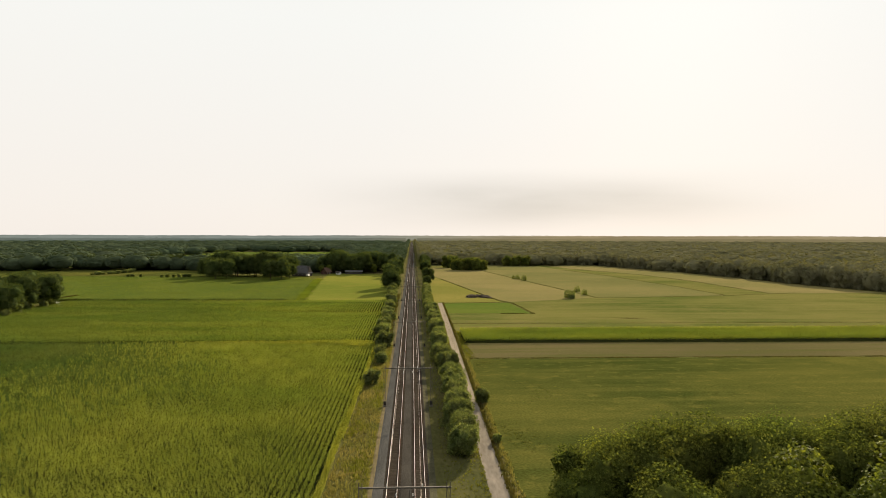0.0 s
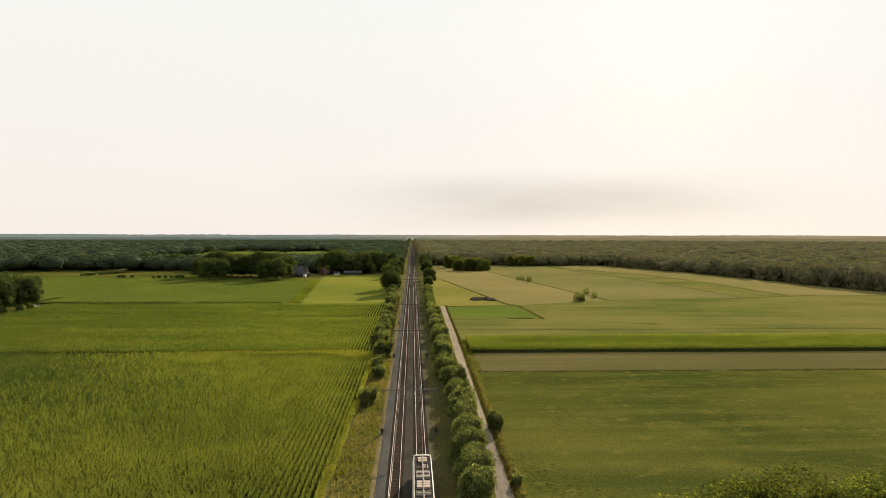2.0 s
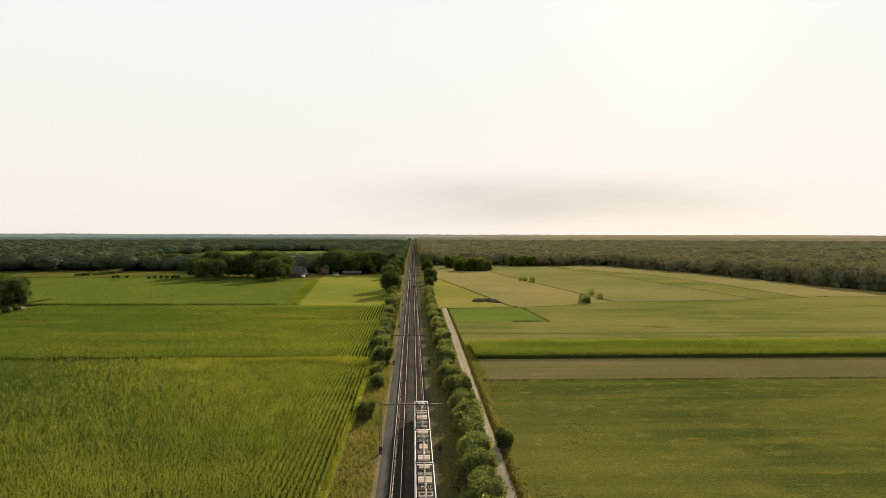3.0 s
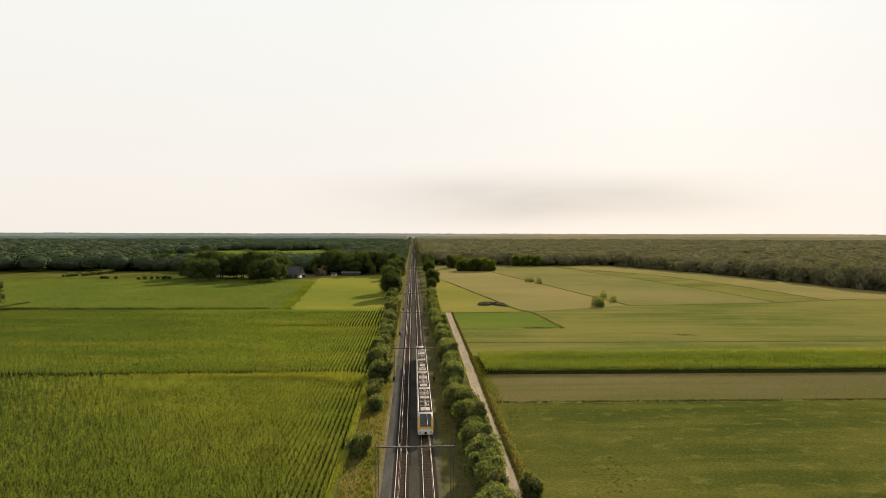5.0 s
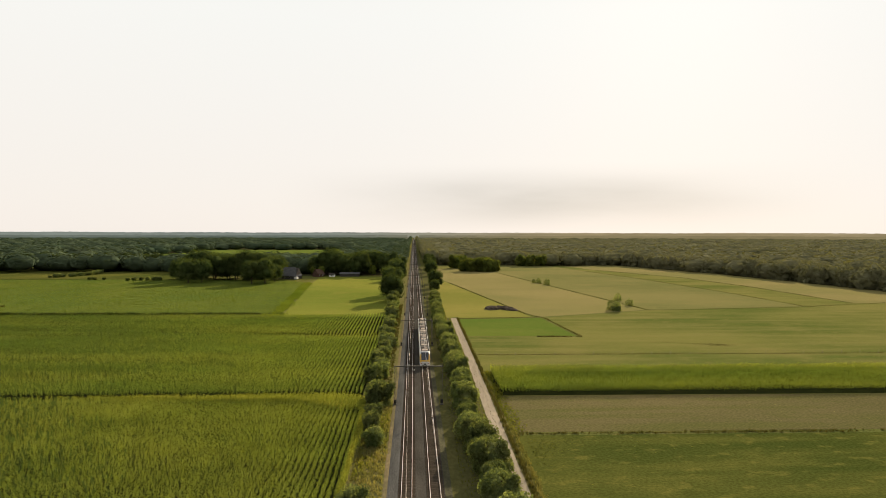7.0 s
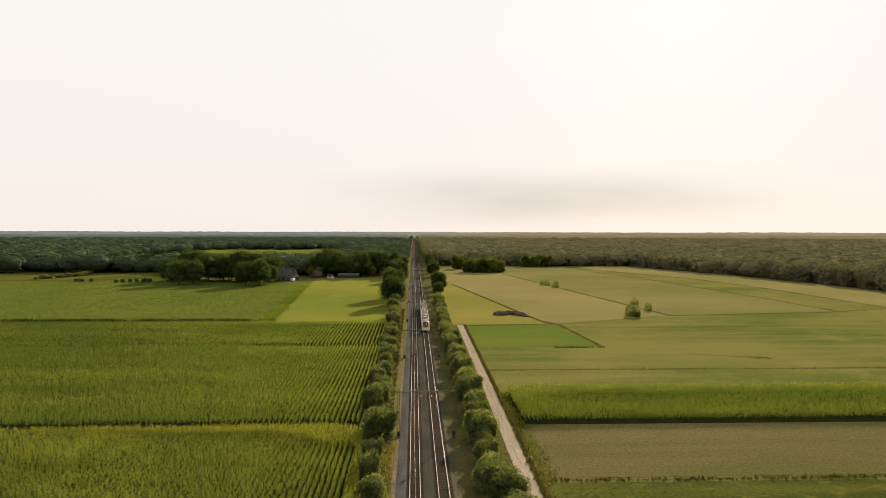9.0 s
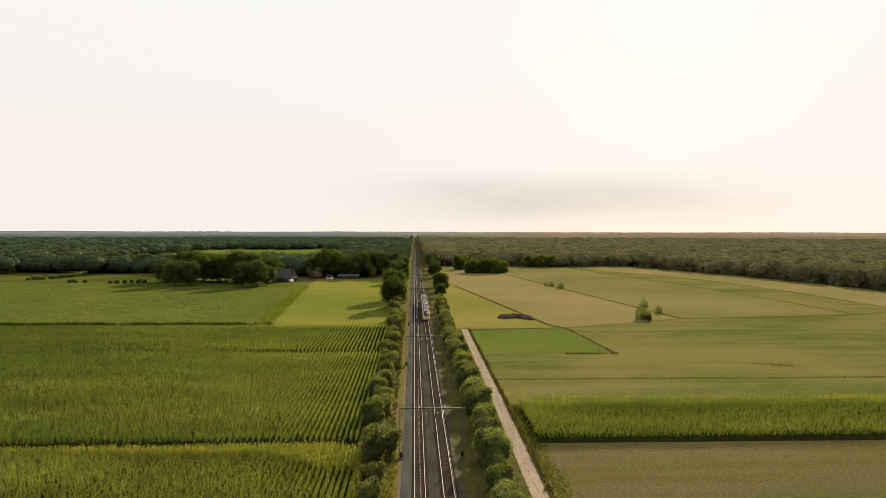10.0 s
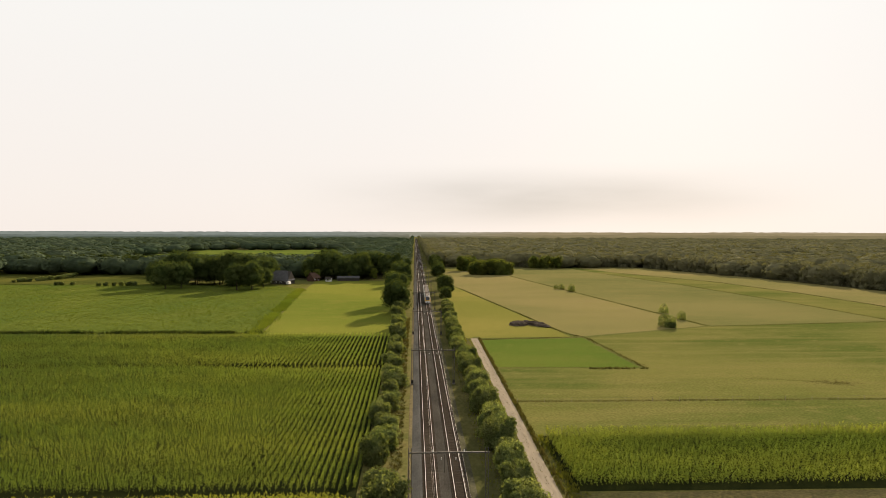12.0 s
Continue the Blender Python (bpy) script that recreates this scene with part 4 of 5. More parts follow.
def make_trees():
    rng = random.Random(4)
    east = [(9.6, 111.8), (10.1, 117.5), (10.4, 123), (10.0, 129), (10.3, 136), (10.8, 146), (10.9, 152), (11.0, 157), (10.6, 167), (11.0, 179.6),
            (10.2, 190), (8.9, 196), (9.9, 218.8), (10.4, 236), (10.0, 248), (10.8, 262), (10.0, 281), (10.0, 297), (10.1, 306), (10.0, 320), (9.1, 332),
            (9.1, 341), (9.1, 350), (9.4, 357), (8.8, 364), (9.4, 373), (9.6, 312), (10.2, 289), (10.0, 271), (10.3, 228), (9.8, 255), (10.0, 394), (9.6, 384), (10.0, 404), (10.0, 420), (10.0, 439), (11.0, 460)]
    for x, y in east:
        plant("hedge_tree", "hedge%d" % rng.randrange(4), x - 0.1, y, rng.uniform(0.98, 1.25) * (1.1 if y < 262 else 1.0), "round green hedgerow tree between railway and lane", "tree", "hedgerow along the lane")
    west = [(-8.0, 195.5), (-8.2, 202.7), (-9.0, 210.1), (-8.8, 221.7), (-9.2, 231.3), (-9.6, 250), (-9.4, 257), (-8.9, 295.4), (-9.5, 275), (-11.3, 322.9), (-9.6, 312), (-8.6, 341), (-10.5, 355), (-11, 375), (-10.5, 395), (-10.6, 240), (-10.8, 264), (-10.2, 283), (-10.8, 303), (-10.2, 332), (-10.8, 347), (-10.4, 365), (-10.8, 385), (-10.5, 407)]
    for x, y in west:
        plant("hedge_bush", "bush%d" % rng.randrange(3), x + rng.uniform(-.7, .5), y + rng.uniform(-2, 2), rng.uniform(1.2, 2.0), "dense green bush on the railway verge", "bush", "bushes along the verge", rng.uniform(.75, 1.15))
    plant("hedge_bush", "bush0", -9.4, 166, 1.4, "dark green bush alone on the dry verge", "bush", "bushes along the verge")
    plant("lane_bush", "bush1", 16.6, 147.5, 1.2, "dark round bush beside the asphalt lane", "bush")
    plant("lane_bush", "bush2", 16.2, 118.5, 0.6, "small low bush beside the lane", "bush")
    # tall trees beside the line further on
    for x, y, s in ((-13, 438, .98), (-14, 478, 1.05), (-13, 600, 1.0), (-16, 640, 1.0), (-14, 720, .95), (13.4, 526, .75), (13.4, 560, .6), (13.4, 650, .8), (15, 700, .8), (16, 760, .85), (16.4, 823, .9), (12, 490, .5)):
        plant("tall_tree", "oak%d" % rng.randrange(4), x, y, s, "tall dark green broadleaf tree beside the railway", "tree", "tall trees along the line")
    for x, y, s in ((-11.5, 418, 2.0), (-12, 428, 2.4), (-12, 447, 2.4), (-12.5, 462, 2.6), (-12.5, 490, 2.4), (-13, 520, 2.0), (-13, 560, 2.4)):
        plant("hedge_bush", "bush%d" % rng.randrange(3), x, y, s, "dense green bush under tall trackside trees", "bush", "bushes along the verge")
    # big clump close by at the lane
    for x, y, k, s in ((23.6, 78, "near0", .95), (33, 81, "near1", 1.03), (43, 80, "near2", 1.03), (53, 79, "near0", 1.0), (63, 83, "near1", 1.08), (73, 87, "near2", 1.15), (51, 67, "lime1", 1.1), (28, 69, "near2", .9), (39, 69, "near1", .92), (62, 70, "near0", .95), (84, 90, "near1", 1.1), (28.5, 80, "near1", .97), (38, 83, "near0", 1.02), (48, 83, "near1", 1.0), (58, 83, "near2", 1.02), (68, 82, "near0", 1.05), (20.5, 73, "near2", .78), (45, 73, "lime1", 1.15), (57, 75, "lime1", 1.15)):
        plant("broadleaf_tree", k, x, y, s, "large leafy broadleaf tree in a sunlit clump", "tree", "clump by the lane")
    # clump at the western field edge
    for x, y, s in ((-187, 318, .9), (-196, 335, 1.1), (-200, 352, 1.15), (-206, 368, 1.1), (-215, 345, 1.1), (-212, 325, 1.0), (-225, 360, 1.1), (-200, 305, .9), (-215, 300, 1), (-190, 333, 1.15), (-187, 348, 1.1), (-192, 360, 1.1), (-184, 308, 1.0), (-196, 318, 1.15)):
        plant("oak_tree", "oak%d" % rng.randrange(4), x, y, s, "spreading dark green oak at the field's edge", "tree", "oak clump by the field")
    for x, y, s in ((-179, 303, 1.5), (-182, 316, 1.7), (-185, 330, 1.8), (-184, 342, 1.5), (-186, 353, 1.4)):
        plant("field_bush", "bush%d" % rng.randrange(3), x, y, s, "low bush at the foot of the oaks", "bush", "bushes under the oaks")
    # farm trees
    for i in range(26):
        plant("farm_tree", "oak%d" % rng.randrange(4), rng.uniform(-188, -110), 592 + abs(rng.gauss(0, 22)), rng.uniform(0.95, 1.45), "large dark tree sheltering a farmstead", "tree", "trees round the farm")
    for x, y, s in ((-166, 572, 1.15), (-158, 578, 1.1), (-117, 560, 1.1), (-109, 566, 1.15), (-104.5, 578, .85)):
        plant("farm_tree", "oak%d" % rng.randrange(4), x, y, s, "large dark tree standing in the field's edge", "tree", "trees round the farm")
    for i in range(24):
        plant("farm_tree", "oak%d" % rng.randrange(4), rng.uniform(-88, -18), 655 + abs(rng.gauss(0, 20)), rng.uniform(0.95, 1.4), "tall dark tree behind the farmyard", "tree", "trees round the farm")
    for i in range(9):
        plant("farm_tree", "lime0" if i % 3 else "oak1", rng.uniform(-92, -30), rng.uniform(644, 655), rng.uniform(.55, .85), "lighter green garden tree", "tree", "trees round the farm")
    # tree row beyond the western pasture
    for i in range(32):
        plant("row_tree", "oak%d" % rng.randrange(4), -385 + i * 4.5 + rng.uniform(-2, 2), 752 + rng.uniform(-6, 8), rng.uniform(0.8, 1.05), "dark tree in a long shelter belt", "tree", "shelter belt")
    # clump and bushes in the eastern pasture
    for x, y, s in ((47, 715, .85), (53, 712, .92), (59, 711, 1.0), (64, 712, 1.02), (69, 711, 1.02), (74, 714, .95), (78, 717, .8), (62, 722, 1.05), (70, 724, 1.0), (54, 722, 1.0), (42, 770, 1.1), (50, 780, 1.1), (118, 815, 1.0), (128, 812, 1.0), (140, 812, 1.0)):
        plant("pasture_tree", "round%d" % (rng.randrange(3) % 2), x, y, s * 0.95, "broad rounded tree clump standing in pasture", "tree", "clump in the pasture")
    for k, x, y, s in (("airy1", 95.7, 391, .46), ("airy0", 94.6, 394, .5), ("hedge2", 96.2, 390, .6), ("airy1", 109.6, 414, .36), ("airy0", 110.8, 438, .42), ("airy1", 94.2, 549, .45), ("airy0", 91.1, 564, .38), ("airy1", 88, 567, .3), ("bush1", 104, 418, .6)):
        plant("field_tree", k, x, y, s, "small rounded green tree beside a field ditch", "tree", "small trees along the ditch")
    edge = [(318, 426), (308, 462), (298, 504), (291, 580), (277, 672), (255, 745), (230, 826)]
    for (xa, ya), (xb, yb) in zip(edge, edge[1:]):
        n = int(math.hypot(xb - xa, yb - ya) / 6.5)
        for i in range(n):
            u = (i + rng.uniform(-.3, .3)) / n
            plant("wood_edge_tree", "edge%d" % rng.randrange(3), xa + (xb - xa) * u + rng.uniform(2, 12), ya + (yb - ya) * u, rng.uniform(.85, 1.15), "green tree at the edge of the wood, leaves lightened for haze", "tree", "edge of the wood")
    for i in range(19):
        plant("wood_edge_tree", "edge%d" % rng.randrange(3), 105 + i * 6.8 + rng.uniform(-2, 2), 834 + rng.uniform(-3, 5), rng.uniform(.85, 1.1), "green tree at the edge of the wood, leaves lightened for haze", "tree", "edge of the wood")
    for i in range(26):
        u = i / 25 + rng.uniform(-.015, .015)
        plant("field_bush", "bush%d" % rng.randrange(3), -294 + 12 * math.sin(u * 3) + 6 * u + rng.uniform(-2, 2), 628 + 66 * u, rng.uniform(0.8, 1.9), "low dark hedge bush across the pasture", "bush", "bushes across the pasture", 0.7)
    for x, y, s in ((-247, 602, 1.1), (-210, 598, 1.1), (-200, 597, 1.2), (-220, 597, .9), (-252, 604, 1.0), (-240, 602, 1.0), (-215, 597, 1.1), (-205, 598, 1.2), (-196, 597, 1.2)):
        plant("field_bush", "bush%d" % rng.randrange(3), x, y, s * 1.2, "low dark hedge bush across the pasture", "bush", "bushes across the pasture", 0.75)
    # close the wider gaps with smaller trees
    for (xa, ya), (xb, yb) in zip(sorted(east, key=lambda p: p[1]), sorted(east, key=lambda p: p[1])[1:]):
        if yb < 380 and yb - ya > 6.5:
            n = int((yb - ya) / 4.6)
            for i in range(1, n):
                u = i / n
                plant("hedge_tree", "hedge%d" % rng.randrange(4), xa + (xb - xa) * u + rng.uniform(-.4, .4), ya + (yb - ya) * u, rng.uniform(0.72, 1.0), "round green hedgerow tree between railway and lane", "tree", "hedgerow along the lane")


make_trees()


# ---------------------------------------------------------------- woods
def wood_templates(seed, leaves, sub, small, large):
    rng = np.random.default_rng(seed)
    out = []
    for k in range(5):
        bm = bmesh.new()
        bmesh.ops.create_icosphere(bm, subdivisions=sub, radius=0.86)
        for v in bm.verts:
            v.co = v.co * float(rng.uniform(0.80, 1.08))
        bm.verts.index_update()
        cv = np.array([v.co[:] for v in bm.verts]); cf = np.array([[v.index for v in f.verts] for f in bm.faces])
        bm.free()
        d = rng.normal(size=(leaves, 3)); d[:, 2] = np.abs(d[:, 2]) * 0.9 - 0.25; d /= np.linalg.norm(d, axis=1)[:, None]
        n = d + rng.normal(0, 0.16, d.shape); n /= np.linalg.norm(n, axis=1)[:, None]
        a = np.cross(n, rng.normal(size=d.shape)); a /= np.linalg.norm(a, axis=1)[:, None]
        b = np.cross(n, a)
        p = d * rng.uniform(0.85, 1.08, (leaves, 1)); s = rng.uniform(small, large, (leaves, 1))
        v = np.stack([p + a * s, p + b * s, p - a * s], 1).reshape(-1, 3)
        f = np.arange(3 * leaves).reshape(-1, 3)
        out.append((np.concatenate([cv, v]), np.concatenate([cf, f + len(cv)])))
    return out


def make_wood(name, label, inside, ymin, ymax, xspan, seed, mat, grow=37.0, smin=8.5):
    """Many crowns, wider apart and broader with distance."""
    rng = np.random.default_rng(seed)
    pts = []
    y = ymin
    while y < ymax:
        s, d = min(26.0, max(smin, y / grow)), max(smin, y / 26.0)
        x0, x1 = xspan(y)
        xs = np.arange(x0, x1, s)
        xs = xs + rng.uniform(-.45, .45, len(xs)) * s
        yy = y + rng.uniform(-.45, .45, len(xs)) * d
        for a, b in zip(xs, yy):
            if inside(a, b) and abs(a) > 0.8 * s + 9:
                pts.append((a, b, s))
        y += d * 0.9
    # smaller trees close along both sides of the line
    side = 1 if xspan(ymax)[1] > 0 else -1
    y = 850.0
    while y < 4000:
        pts.append((side * rng.uniform(15, 19), y, 9.0))
        if y < 2200:
            pts.append((side * rng.uniform(22, 27), y + 4, 9.5))
        y += max(8.0, y / 90)
    pts = np.array(pts)
    n = len(pts)
    rad = pts[:, 2] * rng.uniform(0.62, 0.92, n)
    top = rng.uniform(14, 18, n)
    hz = np.minimum(9.0, rad * 1.0 + 2.0)
    pos = np.stack([pts[:, 0], pts[:, 1], top - hz], 1)
    T = wood_templates(seed, 170, 2, 0.10, 0.19) + wood_templates(seed + 1, 64, 2, 0.12, 0.22)
    pick = rng.integers(0, 5, n) + np.where(pts[:, 1] > 1150, 5, 0)
    vs, fs, off = [], [], 0
    for k, (tv, tf) in enumerate(T):
        m = pick == k
        v, f = scatter(tv, tf, pos[m], rng.uniform(0, 6.28, m.sum()), np.stack([rad[m], rad[m], hz[m]], 1))
        vs.append(v); fs.append(f + off); off += len(v)
    # stems down to the floor at the near edge
    st = bmesh.new()
    rod(st, (0, 0, 0), (0, 0, 1), 0.035, 5)
    st.verts.index_update()
    bmesh.ops.triangulate(st, faces=st.faces[:])
    tv = np.array([v.co[:] for v in st.verts]); tf = np.array([[v.index for v in f.verts] for f in st.faces])
    st.free()
    m = pts[:, 1] < ymin + 500
    q = pos[m].copy(); h = q[:, 2].copy(); q[:, 2] = 0
    v, f = scatter(tv, tf, q, np.zeros(len(q)), np.stack([np.full(len(q), 10.0)] * 2 + [h], 1))
    vs.append(v); fs.append(f + off)
    ob = new(name, np_mesh(name, np.concatenate(vs), np.concatenate(fs), mat, True))
    return tagged(ob, label, "woodland", kind="stuff")


def edge_east(y):
    """The wood's western edge on the eastern side of the line."""
    return float(np.interp(y, [250, 426, 504, 580, 672, 826, 830], [356, 318, 298, 291, 277, 230, 17]))


make_wood("wood", "wide brown-green broadleaf wood to the horizon, leaves lightened for haze", lambda x, y: x > edge_east(y) + 4, 300, 2900, lambda y: (12, 120 + 0.80 * y), 71, "wood_east")
make_wood("wood", "dark green woods and tree belts to the horizon", lambda x, y: x < -14 and (y > 700 or x > -200) and not (785 < y < 1480 and -410 < x < -110) and not (860 < y < 1480 and -610 < x < -540), 690, 2900, lambda y: (-80 - 0.66 * y, -12), 72, "wood_west")


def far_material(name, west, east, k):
    """Glowing distance with haze painted in: blue-grey on one side of the line, warm on the sunward side."""
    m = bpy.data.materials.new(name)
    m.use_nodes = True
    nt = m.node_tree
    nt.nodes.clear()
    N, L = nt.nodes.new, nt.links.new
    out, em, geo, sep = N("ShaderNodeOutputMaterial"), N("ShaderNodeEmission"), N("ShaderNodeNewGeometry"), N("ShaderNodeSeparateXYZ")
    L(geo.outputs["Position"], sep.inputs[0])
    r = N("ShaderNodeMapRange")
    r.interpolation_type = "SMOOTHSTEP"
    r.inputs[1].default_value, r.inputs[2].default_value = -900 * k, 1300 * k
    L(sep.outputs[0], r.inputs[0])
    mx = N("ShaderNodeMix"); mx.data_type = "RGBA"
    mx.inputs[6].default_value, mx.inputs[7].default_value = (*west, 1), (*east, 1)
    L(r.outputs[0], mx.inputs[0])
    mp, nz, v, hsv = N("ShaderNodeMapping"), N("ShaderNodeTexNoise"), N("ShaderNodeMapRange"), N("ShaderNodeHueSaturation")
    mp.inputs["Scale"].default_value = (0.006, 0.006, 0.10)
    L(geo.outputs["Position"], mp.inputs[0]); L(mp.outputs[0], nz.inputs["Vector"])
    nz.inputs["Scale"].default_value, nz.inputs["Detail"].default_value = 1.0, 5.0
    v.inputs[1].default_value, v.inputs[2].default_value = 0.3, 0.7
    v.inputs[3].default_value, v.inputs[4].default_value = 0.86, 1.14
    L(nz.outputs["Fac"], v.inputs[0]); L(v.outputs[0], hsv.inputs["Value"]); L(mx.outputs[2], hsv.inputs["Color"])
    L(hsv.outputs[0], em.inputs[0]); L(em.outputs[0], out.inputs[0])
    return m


def far_ridge(radius, top, rise, rough, mat, gap, seed, label):
    """A far treeline round the place, its crest uneven; left open where the line runs through."""
    rng = np.random.default_rng(seed)
    n = 1500
    a = np.linspace(0, 2 * math.pi, n)
    walkv = np.convolve(rng.normal(0, 1, n + 24), np.ones(25) / 5, "valid")
    # the sunward woods stand a little higher
    crest = top + rise * np.clip((np.cos(a) - 0.05) / 0.2, 0, 1) + rough * (0.55 * walkv + 0.45 * rng.normal(0, 1, n))
    bm = bmesh.new()
    prev = None
    for ang, z in zip(a, crest):
        x, y = radius * math.cos(ang), 60 + radius * math.sin(ang)
        if abs(x) < gap and y > 0:
            prev = None
            continue
        cur = (bm.verts.new((x, y, -1)), bm.verts.new((x, y, float(z))))
        if prev:
            bm.faces.new((prev[0], cur[0], cur[1], prev[1]))
        prev = cur
    tagged(new("backdrop", bm_mesh("backdrop", bm, mat)), label, "distance", kind="structure")


# haze put into glowing colours, paler with each farther treeline
M["far_near"] = far_material("far_woods_haze_tint", (0.050, 0.062, 0.049), (0.120, 0.098, 0.050), 0.55)
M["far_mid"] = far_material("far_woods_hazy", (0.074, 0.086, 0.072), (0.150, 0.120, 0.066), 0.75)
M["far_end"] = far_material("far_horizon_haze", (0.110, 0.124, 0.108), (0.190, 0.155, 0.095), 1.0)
far_ridge(2950, 17.5, 8.0, 1.2, "far_near", 20, 1, "far treeline of the woods, glowing in a painted haze colour")
far_ridge(3800, 22.0, 11.0, 1.6, "far_mid", 24, 2, "pale far treeline with haze painted into its glow")
far_ridge(4800, 35.5, 1.0, 1.6, "far_end", 0, 3, "palest line of woods on the horizon, haze painted as glow")


# ---------------------------------------------------------------- grass, ditches and fences
def tuft_template(seed, blades=6, lean=0.5, width=0.09):
    rng = np.random.default_rng(seed)
    V, F = [], []
    for i in range(blades):
        a = rng.uniform(0, 6.28)
        d, n = np.array([math.cos(a), math.sin(a), 0]), np.array([-math.sin(a), math.cos(a), 0])
        b = len(V)
        o = d * rng.uniform(0, .25)
        V += [o + n * width, o - n * width, o + d * lean * rng.uniform(.4, 1) + [0, 0, rng.uniform(.6, 1)]]
        F.append((b, b + 1, b + 2))
    return np.array(V), np.array(F)


def tufts(name, label, X, Y, size, height, mat, seed, category="grass", z=0.03, parent=None):
    """Many tufts of grass as one object."""
    rng = np.random.default_rng(seed)
    n = len(X)
    size = size * rng.uniform(0.6, 1.4, n); hh = height * rng.uniform(0.5, 1.3, n)
    pos = np.stack([X, Y, np.full(n, z)], 1)
    vs, fs, off = [], [], 0
    pick = rng.integers(0, 3, n)
    for k in range(3):
        tv, tf = tuft_template(seed * 7 + k)
        m = pick == k
        v, f = scatter(tv, tf, pos[m], rng.uniform(0, 6.28, m.sum()), np.stack([size[m], size[m], hh[m]], 1))
        vs.append(v); fs.append(f + off); off += len(v)
    ob = new(name, np_mesh(name, np.concatenate(vs), np.concatenate(fs), mat))
    return tagged(ob, label, category, kind="stuff")


def along(points, width, per_m, seed):
    """Random places in a band along a line of points."""
    rng = np.random.default_rng(seed)
    X, Y = [], []
    for (xa, ya), (xb, yb) in zip(points, points[1:]):
        ln = math.hypot(xb - xa, yb - ya)
        n = int(ln * per_m)
        u = rng.random(n)
        # clumped density
        keep = (np.sin(u * ln * .35) + np.sin(u * ln * .13 + 2) + rng.normal(0, .8, n)) > -1.2
        u = u[keep]
        w = rng.normal(0, width / 2, len(u))
        nx, ny = -(yb - ya) / ln, (xb - xa) / ln
        X.append(xa + (xb - xa) * u + nx * w); Y.append(ya + (yb - ya) * u + ny * w)
    return np.concatenate(X), np.concatenate(Y)


def area(x0, x1, y0, y1, n, seed):
    rng = np.random.default_rng(seed)
    return rng.uniform(x0, x1, n), rng.uniform(y0, y1, n)


def lane_x(y):
    return 13.45 + (y - 93) * 0.0125 - np.maximum(0, y - 260) * 0.006


